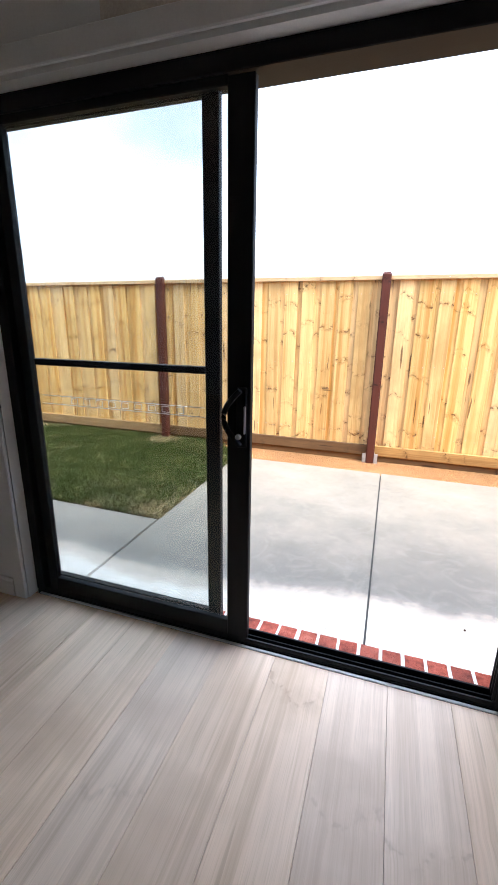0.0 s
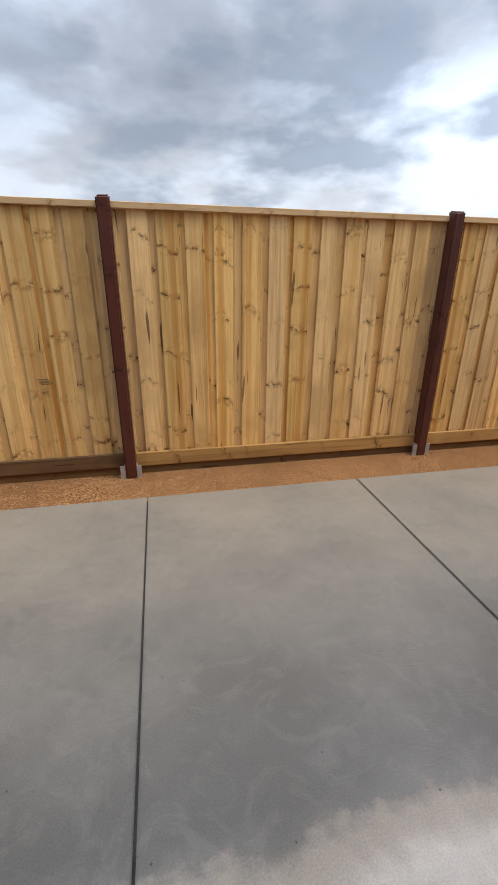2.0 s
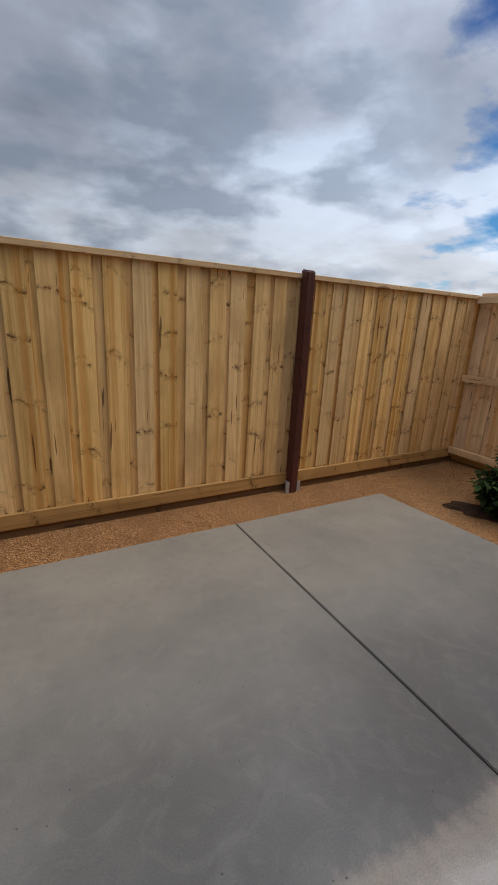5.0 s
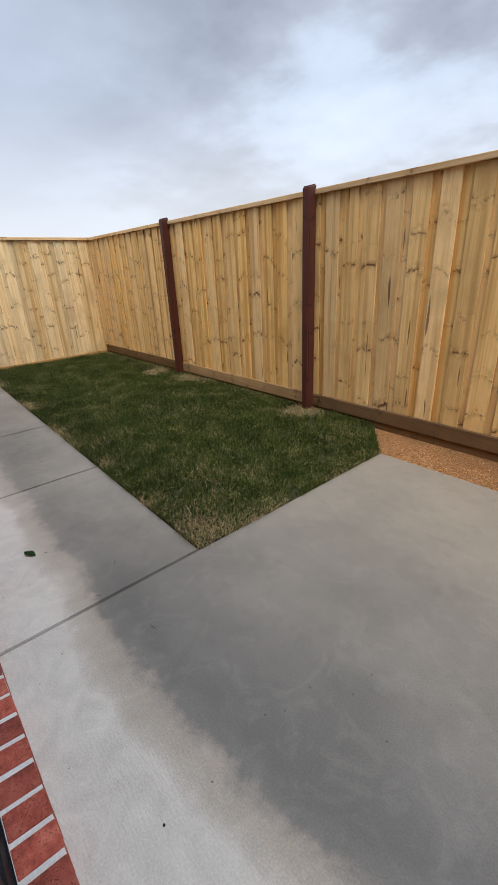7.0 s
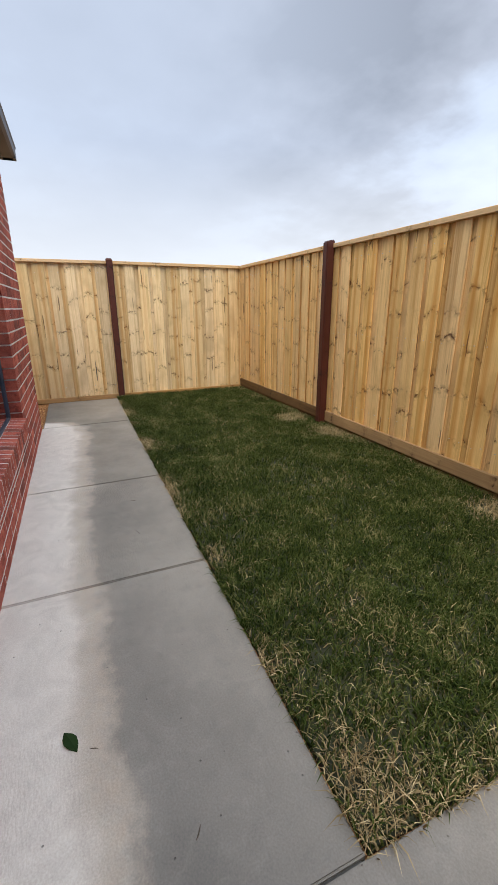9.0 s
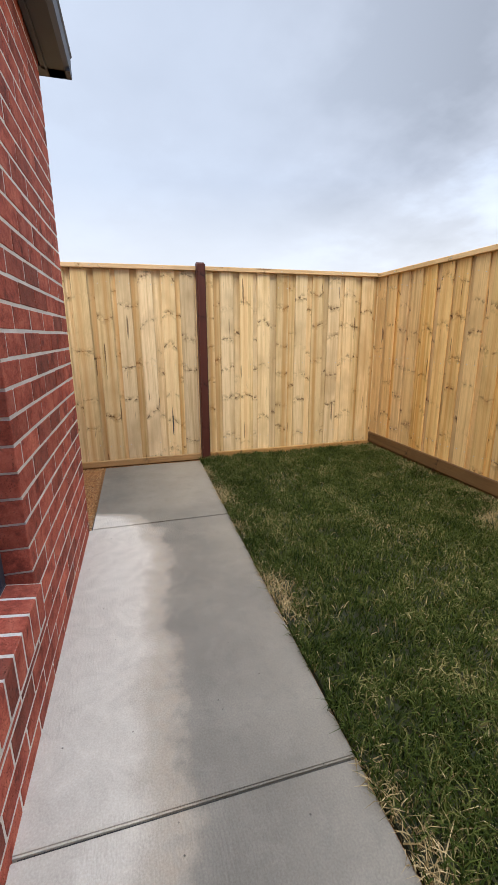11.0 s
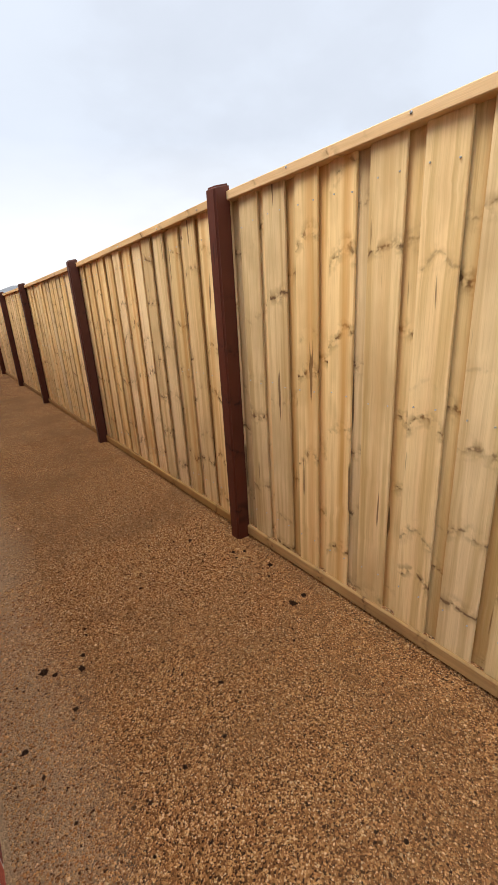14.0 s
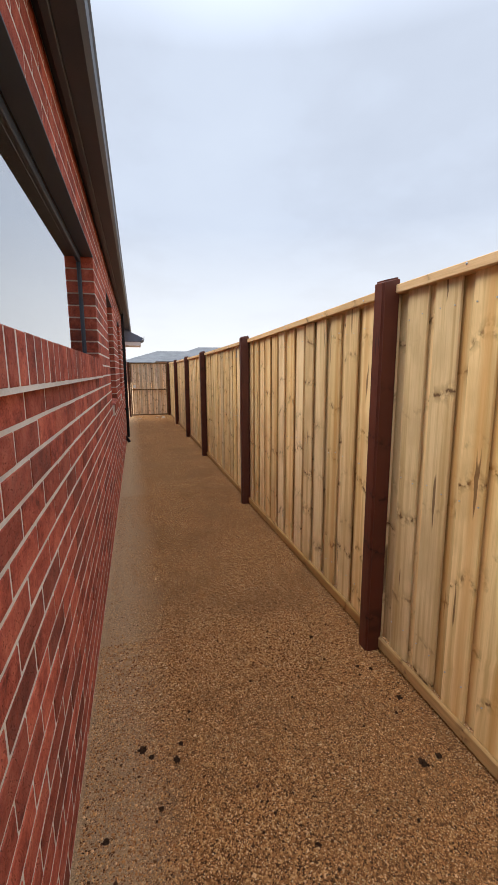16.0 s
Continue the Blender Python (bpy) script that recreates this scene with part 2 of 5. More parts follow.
def mottled(name, a, b, scale=4.0, fine=60.0, rough=0.8, bump=0.2, metal=0.0, depth=0.003):
    """Two tones mixed by coarse and fine noise, with fine relief."""
    m, node, link, bsdf = material(name)
    co = node("ShaderNodeTexCoord").outputs["Object"]
    n1 = node("ShaderNodeTexNoise", Scale=scale, Detail=4.0)
    n2 = node("ShaderNodeTexNoise", Scale=fine, Detail=3.0)
    link(co, n1.inputs["Vector"])
    link(co, n2.inputs["Vector"])
    f = math_node(node, link, "ADD", math_node(node, link, "MULTIPLY", n1.outputs[0], 0.6), math_node(node, link, "MULTIPLY", n2.outputs[0], 0.4))
    col = ramp_node(node, link, f, [(0.38, a), (0.62, b)])
    link(col, bsdf.inputs["Base Color"])
    bsdf.inputs["Roughness"].default_value = rough
    bsdf.inputs["Metallic"].default_value = metal
    if bump:
        bump_into(node, link, bsdf, n2.outputs[0], bump, depth)
    return m


# how far the dry strip under the eave reaches out from the wall, along the wall: (x, metres)
DRY_REACH = [(-6.30, 0.0), (-6.20, 0.34), (-5.90, 0.52), (-5.60, 0.56), (-5.20, 0.50), (-3.70, 0.43), (-2.70, 0.41), (-1.90, 0.42), (-1.40, 0.38), (-0.85, 0.38), (-0.20, 0.49), (0.90, 0.56), (1.70, 0.50), (2.10, 0.58), (2.60, 0.61), (2.90, 0.48), (3.25, 0.12)]


def concrete():
    """Trowelled slabs, damp in the open and dry in the strip sheltered by the eave, with a buff tide mark between."""
    m, node, link, bsdf = material("concrete")
    co = node("ShaderNodeNewGeometry").outputs["Position"]
    split = node("ShaderNodeSeparateXYZ")
    link(co, split.inputs[0])
    x, y = split.outputs[0], split.outputs[1]

    def tex(scale, detail, rough=0.6, warp=0.0):
        n = node("ShaderNodeTexNoise", Scale=scale, Detail=detail, Roughness=rough, Distortion=warp)
        link(co, n.inputs["Vector"])
        return n.outputs[0]

    def times(a, b):
        return math_node(node, link, "MULTIPLY", a, b)

    def plus(a, b):
        return math_node(node, link, "ADD", a, b)

    def centred(a, amount):
        return times(math_node(node, link, "SUBTRACT", a, 0.5), amount)

    along = times(plus(x, 7.0), 1.0 / 11.0)
    reach = ramp_node(node, link, along, [((px + 7.0) / 11.0, v) for px, v in DRY_REACH])
    edge, fine, cloudy = tex(3.2, 3.0), tex(17.0, 5.0, 0.7), tex(1.5, 4.0, 0.55)
    off = math_node(node, link, "SUBTRACT", y, 1.5)
    damp = math_node(node, link, "SUBTRACT", off, plus(reach, plus(centred(edge, 0.20), centred(fine, 0.08))))
    wet = ramp_node(node, link, plus(damp, 0.5), [(0.37, 0.0), (0.43, 0.40), (0.475, 0.55), (0.53, 0.92), (0.60, 1.0)])
    tide = ramp_node(node, link, plus(damp, 0.5), [(0.36, 0.0), (0.42, 0.8), (0.475, 1.0), (0.54, 0.0)])
    swirl = tex(5.5, 5.0, 0.62, 2.2)
    grit = tex(170.0, 2.0)
    # dried lighter again towards the open side of the yard
    on_path = ramp_node(node, link, along, [(0.44, 0.34), (0.52, 0.0)])
    airing = ramp_node(node, link, plus(plus(times(damp, 0.36), on_path), centred(cloudy, 1.1)), [(0.06, 0.0), (0.78, 1.0)])
    dry = ramp_node(node, link, swirl, [(0.3, (0.56, 0.495, 0.405)), (0.7, (0.68, 0.61, 0.505))])
    moist = ramp_node(node, link, airing, [(0.0, (0.126, 0.111, 0.087)), (0.45, (0.188, 0.164, 0.128)), (1.0, (0.258, 0.223, 0.172))])
    moist = mix_node(node, link, times(ramp_node(node, link, swirl, [(0.5, 0.0), (0.66, 1.0)]), 0.16), moist, (0.30, 0.265, 0.215))
    moist = mix_node(node, link, times(ramp_node(node, link, fine, [(0.52, 0.0), (0.70, 1.0)]), 0.25), moist, (0.10, 0.090, 0.074))
    col = mix_node(node, link, wet, dry, moist)
    col = mix_node(node, link, times(tide, times(ramp_node(node, link, fine, [(0.35, 0.35), (0.6, 1.0)]), 0.55)), col, (0.42, 0.315, 0.215))
    col = mix_node(node, link, 0.22, col, ramp_node(node, link, grit, [(0.3, 0.2), (0.7, 0.8)]), "OVERLAY")
    # pinholes and specks of grit
    pits = node("ShaderNodeTexVoronoi", Scale=26.0, Randomness=1.0)
    link(co, pits.inputs["Vector"])
    pick = node("ShaderNodeSeparateColor")
    link(pits.outputs["Color"], pick.inputs[0])
    hole = times(ramp_node(node, link, pits.outputs["Distance"], [(0.05, 1.0), (0.10, 0.0)]), ramp_node(node, link, pick.outputs[0], [(0.86, 0.0), (0.88, 1.0)]))
    col = mix_node(node, link, times(hole, 0.7), col, (0.05, 0.042, 0.034))
    link(col, bsdf.inputs["Base Color"])
    link(math_node(node, link, "SUBTRACT", 0.82, times(wet, times(cloudy, 0.62))), bsdf.inputs["Roughness"])
    # arcs left by the trowel, in drifts, and short broom strokes
    arcs = tex(11.0, 3.0, 0.55, 3.0)
    mapped = node("ShaderNodeMapping", Rotation=(0, 0, 0.35), Scale=(34.0, 130.0, 40.0))
    link(co, mapped.inputs["Vector"])
    scr = node("ShaderNodeTexNoise", Scale=1.0, Detail=2.0)
    link(mapped.outputs[0], scr.inputs["Vector"])
    drift = ramp_node(node, link, tex(2.1, 3.0), [(0.50, 0.0), (0.64, 1.0)])
    marks = plus(times(scr.outputs[0], times(drift, 1.0)), times(arcs, 0.3))
    bump_into(node, link, bsdf, plus(plus(marks, times(grit, 0.10)), times(hole, -1.5)), 0.6, 0.005)
    return m


def brick_material():
    m, node, link, bsdf = material("brick")
    rnd = piece_random(node, link)
    co = shifted(node, link, rnd, (1, 1, 1))
    n1 = node("ShaderNodeTexNoise", Scale=9.0, Detail=5.0, Roughness=0.65)
    link(co, n1.inputs["Vector"])
    pits = node("ShaderNodeTexVoronoi", Scale=170.0, Randomness=1.0)
    wide = node("ShaderNodeMapping", Scale=(1.0, 1.0, 0.65))
    link(co, wide.inputs["Vector"])
    link(wide.outputs[0], pits.inputs["Vector"])
    n3 = node("ShaderNodeTexNoise", Scale=34.0, Detail=6.0, Roughness=0.75)
    link(co, n3.inputs["Vector"])
    tone = math_node(node, link, "ADD", math_node(node, link, "MULTIPLY", n1.outputs[0], 0.55), math_node(node, link, "MULTIPLY", n3.outputs[0], 0.45))
    col = ramp_node(node, link, tone, [(0.36, (0.13, 0.028, 0.020)), (0.49, (0.42, 0.090, 0.054)), (0.66, (0.63, 0.185, 0.115))])
    smoke = math_node(node, link, "MULTIPLY", ramp_node(node, link, rnd, [(0.72, 0.0), (0.95, 1.0)]), ramp_node(node, link, n3.outputs[0], [(0.35, 0.3), (0.6, 1.0)]))
    col = mix_node(node, link, math_node(node, link, "MULTIPLY", smoke, 0.6), col, (0.055, 0.032, 0.026))
    hole = math_node(node, link, "MULTIPLY", ramp_node(node, link, pits.outputs["Distance"], [(0.16, 1.0), (0.38, 0.0)]), ramp_node(node, link, n3.outputs[0], [(0.46, 0.0), (0.54, 1.0)]))
    col = mix_node(node, link, math_node(node, link, "MULTIPLY", hole, 0.5), col, (0.035, 0.016, 0.013))
    hue = node("ShaderNodeHueSaturation")
    link(col, hue.inputs["Color"])
    r2 = math_node(node, link, "FRACT", math_node(node, link, "MULTIPLY", rnd, 7.7))
    link(math_node(node, link, "ADD", math_node(node, link, "MULTIPLY", r2, 0.45), 0.78), hue.inputs["Value"])
    link(hue.outputs[0], bsdf.inputs["Base Color"])
    bsdf.inputs["Roughness"].default_value = 0.85
    bsdf.inputs["Specular IOR Level"].default_value = 0.25
    bump_into(node, link, bsdf, math_node(node, link, "SUBTRACT", n3.outputs[0], math_node(node, link, "MULTIPLY", hole, 1.0)), 0.9, 0.006)
    return m


def gravel_material():
    """Crushed granitic sand: pebbles of mixed buff and rust tones, with damp drifts."""
    m, node, link, bsdf = material("gravel")
    co = node("ShaderNodeNewGeometry").outputs["Position"]
    v = node("ShaderNodeTexVoronoi", Scale=190.0, Randomness=1.0)
    v2 = node("ShaderNodeTexVoronoi", Scale=420.0, Randomness=1.0)
    link(co, v.inputs["Vector"])
    link(co, v2.inputs["Vector"])
    drift = node("ShaderNodeTexNoise", Scale=1.6, Detail=6.0, Roughness=0.65)
    link(co, drift.inputs["Vector"])
    tone = node("ShaderNodeSeparateColor")
    link(v.outputs["Color"], tone.inputs[0])
    tone2 = node("ShaderNodeSeparateColor")
    link(v2.outputs["Color"], tone2.inputs[0])
    col = ramp_node(node, link, tone.outputs[0], [(0.05, (0.030, 0.012, 0.005)), (0.32, (0.28, 0.113, 0.035)), (0.70, (0.57, 0.26, 0.090)), (0.92, (0.86, 0.51, 0.22)), (1.0, (1.0, 0.74, 0.42))])
    sand = ramp_node(node, link, tone2.outputs[1], [(0.0, (0.20, 0.093, 0.034)), (1.0, (0.47, 0.238, 0.098))])
    col = mix_node(node, link, ramp_node(node, link, drift.outputs[0], [(0.40, 0.55), (0.58, 0.05)]), col, sand)
    col = mix_node(node, link, math_node(node, link, "MULTIPLY", ramp_node(node, link, drift.outputs[0], [(0.3, 1.0), (0.5, 0.0)]), 0.2), col, (0.10, 0.052, 0.022))
    # a paler strip of sand along the foot of the side wall
    split = node("ShaderNodeSeparateXYZ")
    link(co, split.inputs[0])
    foot = math_node(node, link, "SUBTRACT", -6.02, split.outputs[0])
    foot = math_node(node, link, "ADD", foot, math_node(node, link, "MULTIPLY", math_node(node, link, "SUBTRACT", drift.outputs[0], 0.5), 0.25))
    strip = math_node(node, link, "MULTIPLY", ramp_node(node, link, foot, [(0.16, 1.0), (0.38, 0.0)]), ramp_node(node, link, math_node(node, link, "MULTIPLY", split.outputs[1], -0.2), [(0.0, 0.75), (0.5, 1.0)]))
    strip = math_node(node, link, "MULTIPLY", strip, math_node(node, link, "LESS_THAN", split.outputs[1], 1.6))
    col = mix_node(node, link, math_node(node, link, "MULTIPLY", strip, 0.65), col, (0.64, 0.46, 0.28))
    bsdf.inputs["Specular IOR Level"].default_value = 0.2
    link(col, bsdf.inputs["Base Color"])
    bsdf.inputs["Roughness"].default_value = 0.9
    bump_into(node, link, bsdf, math_node(node, link, "ADD", math_node(node, link, "SUBTRACT", 1.0, v.outputs["Distance"]), math_node(node, link, "MULTIPLY", v2.outputs["Distance"], -0.4)), 1.0, 0.008)
    return m


def stone_material():
    m, node, link, bsdf = material("loose_stones")
    rnd = node("ShaderNodeNewGeometry").outputs["Random Per Island"]
    col = ramp_node(node, link, rnd, [(0.0, (0.04, 0.016, 0.006)), (0.26, (0.30, 0.122, 0.038)), (0.62, (0.56, 0.255, 0.088)), (0.88, (0.78, 0.43, 0.165)), (1.0, (0.97, 0.68, 0.37))])
    link(col, bsdf.inputs["Base Color"])
    bsdf.inputs["Roughness"].default_value = 0.8
    bsdf.inputs["Specular IOR Level"].default_value = 0.25
    return m


def grass_material(name, stops):
    m, node, link, bsdf = material(name)
    rnd = node("ShaderNodeNewGeometry").outputs["Random Per Island"]
    co = node("ShaderNodeNewGeometry").outputs["Position"]
    n = node("ShaderNodeTexNoise", Scale=3.4, Detail=5.0, Roughness=0.65)
    link(co, n.inputs["Vector"])
    f = math_node(node, link, "ADD", math_node(node, link, "MULTIPLY", rnd, 0.66), math_node(node, link, "MULTIPLY", ramp_node(node, link, n.outputs[0], [(0.32, 0.0), (0.68, 1.0)]), 0.34))
    link(ramp_node(node, link, f, stops), bsdf.inputs["Base Color"])
    bsdf.inputs["Roughness"].default_value = 0.85
    bsdf.inputs["Specular IOR Level"].default_value = 0.08
    return m


def glass_material(name, tint, base, power):
    """A clear pane: see-through, with gloss that grows towards grazing sight."""
    m = bpy.data.materials.new(name)
    m.use_nodes = True
    tree = m.node_tree
    tree.nodes.clear()
    node, link = nodes_of(tree)
    clear = node("ShaderNodeBsdfTransparent", Color=(*tint, 1))
    shine = node("ShaderNodeBsdfGlossy", Roughness=0.0)
    face = node("ShaderNodeLayerWeight", Blend=0.5).outputs["Facing"]
    fac = math_node(node, link, "ADD", base, math_node(node, link, "MULTIPLY", math_node(node, link, "POWER", face, power), 1.0 - base), True)
    mix = node("ShaderNodeMixShader")
    link(fac, mix.inputs[0])
    link(clear.outputs[0], mix.inputs[1])
    link(shine.outputs[0], mix.inputs[2])
    out = node("ShaderNodeOutputMaterial")
    link(mix.outputs[0], out.inputs[0])
    return m


PALING = wood("treated_pine", (0.86, 0.575, 0.245), (0.56, 0.318, 0.108), (0.10, 0.042, 0.017), spread=0.26)
# golden pine, lightened to make up for the shade on the east fence
PALING_EAST = wood("golden_pine_lifted", (0.87, 0.615, 0.33), (0.58, 0.365, 0.168), (0.12, 0.056, 0.026), spread=0.28)
PALING_WEST = wood("pale_treated_pine", (0.83, 0.63, 0.340), (0.56, 0.37, 0.155), (0.12, 0.060, 0.025), spread=0.28)
RAIL = wood("pine_rail", (0.74, 0.51, 0.27), (0.56, 0.355, 0.165), (0.14, 0.066, 0.025), knots=0.8, along="X")
SLEEPER = wood("stained_plinth", (0.20, 0.115, 0.05), (0.12, 0.065, 0.03), (0.05, 0.026, 0.014), along="X")
POST = wood("red_brown_stain", (0.098, 0.032, 0.021), (0.072, 0.024, 0.016), (0.018, 0.009, 0.007), knots=0.8, rough=0.5, spread=0.3, streak=0.8)
PLINTH = wood("brown_plinth", (0.48, 0.29, 0.115), (0.29, 0.165, 0.064), (0.08, 0.04, 0.018), along="X", spread=0.4)
GATE_WOOD = wood("weathered_pine", (0.74, 0.60, 0.44), (0.48, 0.34, 0.21), (0.10, 0.055, 0.028), spread=0.7)
OAK = wood("pale_oak", (0.80, 0.605, 0.45), (0.60, 0.43, 0.30), (0.24, 0.15, 0.095), knots=0.3, rough=0.38, spread=0.10, along="Y", streak=1.2, every=0.7, heartwood=0.0)
CONCRETE = concrete()
NEW_CONCRETE = mottled("new_concrete", (0.135, 0.124, 0.095), (0.195, 0.180, 0.140), 1.5, 120.0, 0.75, 0.2)
BRICK = brick_material()
MORTAR = mottled("mortar", (0.60, 0.54, 0.475), (0.77, 0.71, 0.635), 6.0, 150.0, 0.95, 0.4)
GRAVEL = gravel_material()
STONES = stone_material()
SOIL = mottled("dark_soil", (0.026, 0.014, 0.008), (0.075, 0.040, 0.022), 12.0, 90.0, 0.95, 0.8, depth=0.01)
SOIL.node_tree.nodes["Principled BSDF"].inputs["Specular IOR Level"].default_value = 0.1
TURF = mottled("turf_base", (0.012, 0.016, 0.005), (0.034, 0.034, 0.012), 7.0, 80.0, 0.95, 0.5, depth=0.008)
BLADES = grass_material("grass_blades", [(0.10, (0.011, 0.019, 0.004)), (0.45, (0.033, 0.049, 0.008)), (0.70, (0.073, 0.088, 0.019)), (0.92, (0.25, 0.21, 0.085))])
STRAW = grass_material("dry_blades", [(0.15, (0.16, 0.11, 0.048)), (0.5, (0.34, 0.245, 0.115)), (0.85, (0.54, 0.42, 0.23))])
BLACK = mottled("black_powder_coat", (0.006, 0.007, 0.009), (0.010, 0.011, 0.013), 3.0, 300.0, 0.55, 0.05)
CHARCOAL = mottled("charcoal_paint", (0.040, 0.050, 0.068), (0.050, 0.061, 0.082), 3.0, 200.0, 0.45, 0.05)
CHARCOAL.node_tree.nodes["Principled BSDF"].inputs["Specular IOR Level"].default_value = 0.3
BLACK.node_tree.nodes["Principled BSDF"].inputs["Specular IOR Level"].default_value = 0.2
WHITE = mottled("white_paint", (0.76, 0.76, 0.75), (0.82, 0.82, 0.81), 2.0, 150.0, 0.6, 0.06)
GALVANISED = mottled("galvanised_steel", (0.42, 0.43, 0.44), (0.60, 0.61, 0.62), 20.0, 90.0, 0.45, 0.1, 0.6)
ROOF_METAL = mottled("grey_roof_steel", (0.115, 0.145, 0.195), (0.145, 0.178, 0.235), 1.0, 30.0, 0.65, 0.05)
ROOF_FAR = mottled("weathered_grey_tiles", (0.13, 0.14, 0.15), (0.19, 0.20, 0.21), 1.0, 12.0, 0.92, 0.2)
ROOF_DARK = mottled("dark_roof_tiles", (0.05, 0.052, 0.058), (0.085, 0.088, 0.095), 2.0, 25.0, 0.7, 0.3)
RENDER_GREY = mottled("grey_render", (0.52, 0.53, 0.54), (0.62, 0.63, 0.64), 1.0, 60.0, 0.8, 0.1)
FACADE = mottled("far_brick", (0.26, 0.17, 0.13), (0.34, 0.23, 0.18), 2.0, 30.0, 0.9, 0.1)
ALUMINIUM = mottled("aluminium_strip", (0.62, 0.62, 0.63), (0.74, 0.74, 0.75), 10.0, 200.0, 0.4, 0.05, 0.4)
LEAF = grass_material("shrub_leaves", [(0.15, (0.010, 0.022, 0.007)), (0.5, (0.022, 0.045, 0.012)), (0.9, (0.07, 0.105, 0.03))])
TWIG = mottled("twig_bark", (0.06, 0.038, 0.022), (0.11, 0.075, 0.045), 20.0, 120.0, 0.9, 0.4)
PLASTER = mottled("ceiling_plaster", (0.78, 0.78, 0.77), (0.83, 0.83, 0.82), 1.0, 90.0, 0.85, 0.05)
DECAL, node, link, bsdf = material("white_decal")
bsdf.inputs["Base Color"].default_value = (0.85, 0.85, 0.84, 1)
bsdf.inputs["Transmission Weight"].default_value = 0.6
bsdf.inputs["Roughness"].default_value = 1.0
JOINT = mottled("joint_filler", (0.035, 0.033, 0.03), (0.06, 0.056, 0.05), 8.0, 90.0, 0.95, 0.3)
DOOR_GLASS = glass_material("door_glass", (0.90, 0.92, 0.92), 0.04, 5.0)
WINDOW_GLASS = glass_material("window_glass", (0.62, 0.67, 0.67), 0.42, 1.8)


# ---- building helpers ----
rng = random.Random(7)
nrng = np.random.default_rng(11)
CORNER = Vector((-6.005, 1.557, 0.0))
# the side wall runs about half a degree off the fence line
HOUSE = Matrix.Identity(4)
SIDE = Matrix.Translation(CORNER) @ Matrix.Rotation(radians(-0.54), 4, "Z") @ Matrix.Translation(-CORNER)
# the rear wall and its path run a degree off the rear fence
REAR = Matrix.Translation(CORNER) @ Matrix.Rotation(radians(-1.0), 4, "Z") @ Matrix.Translation(-CORNER)
FLAT = Matrix.Identity(4)


def box(bm, x0, x1, y0, y1, z0, z1, bevel=0.0):
    made = bmesh.ops.create_cube(bm, size=1.0)["verts"]
    for v in made:
        v.co = Vector((x0 + (v.co.x + 0.5) * (x1 - x0), y0 + (v.co.y + 0.5) * (y1 - y0), z0 + (v.co.z + 0.5) * (z1 - z0)))
    if bevel:
        edges = list({e for v in made for e in v.link_edges})
        bmesh.ops.bevel(bm, geom=edges, offset=bevel, segments=1, affect="EDGES", clamp_overlap=True)
    return bm


def boxes(rows, bevel=0.0):
    bm = bmesh.new()
    for row in rows:
        box(bm, *row, bevel=bevel)
    return bm


def prism(bm, corners, z0, z1):
    """A flat shape of corners (x, y), drawn up from z0 to z1."""
    low = [bm.verts.new((x, y, z0)) for x, y in corners]
    high = [bm.verts.new((x, y, z1)) for x, y in corners]
    bm.faces.new(high)
    bm.faces.new(low[::-1])
    n = len(corners)
    for i in range(n):
        bm.faces.new((low[i], low[(i + 1) % n], high[(i + 1) % n], high[i]))
    bmesh.ops.recalc_face_normals(bm, faces=bm.faces)
    return bm


def profile(bm, points, length, axis="X"):
    """A closed outline (a, z) drawn along an axis from 0 to length; a runs along y for X, along x for Y."""
    def at(a, z, s):
        return (s, a, z) if axis == "X" else (a, s, z)
    one = [bm.verts.new(at(a, z, 0.0)) for a, z in points]
    two = [bm.verts.new(at(a, z, length)) for a, z in points]
    bm.faces.new(one)
    bm.faces.new(two[::-1])
    n = len(points)
    for i in range(n):
        bm.faces.new((one[i], one[(i + 1) % n], two[(i + 1) % n], two[i]))
    bmesh.ops.recalc_face_normals(bm, faces=bm.faces)
    return bm


def mesh_of(name, bm, mat):
    me = bpy.data.meshes.new(name)
    bm.to_mesh(me)
    bm.free()
    me.materials.append(mat)
    return me


def thing(name, label, category, kind="", group="", base=FLAT, at=None):
    """An empty that carries the parts of one thing."""
    ob = new(name)
    ob.empty_display_size = 0.1
    ob.matrix_basis = base @ (at or FLAT)
    return tagged(ob, label, category, group, kind)


def solid(name, bm, mat, label, category, kind="", group="", base=FLAT, at=None):
    ob = new(name, mesh_of(name, bm, mat))
    ob.matrix_basis = base @ (at or FLAT)
    return tagged(ob, label, category, group, kind)


def part(name, bm, mat, parent, label=""):
    ob = new(name, mesh_of(name, bm, mat))
    ob.parent = parent
    return tagged(ob, label)


def piece(name, mesh, parent, m):
    ob = new(name, mesh)
    ob.parent = parent
    ob.matrix_basis = m
    return ob


def stuff_mesh(name, verts, faces, mat):
    me = bpy.data.meshes.new(name)
    me.from_pydata(verts, [], faces)
    me.materials.append(mat)
    return me


# ---- ground ----
bm = bmesh.new()
steps = [-400, -60, -20, -12, -9, -7.6, -6, -4, -2, 0, 2, 4, 6, 12, 20, 60, 400]
grid = [[bm.verts.new((x, y, -0.03)) for y in steps] for x in steps]
for i in range(len(steps) - 1):
    for j in range(len(steps) - 1):
        bm.faces.new((grid[i][j], grid[i + 1][j], grid[i + 1][j + 1], grid[i][j + 1]))
solid("ground", bm, GRAVEL, "tan crushed gravel over the whole yard", "ground", "structure")


def path_edge(x):
    """The line between the path and the lawn."""
    return 2.444 - (x + 1.506) * 0.0158


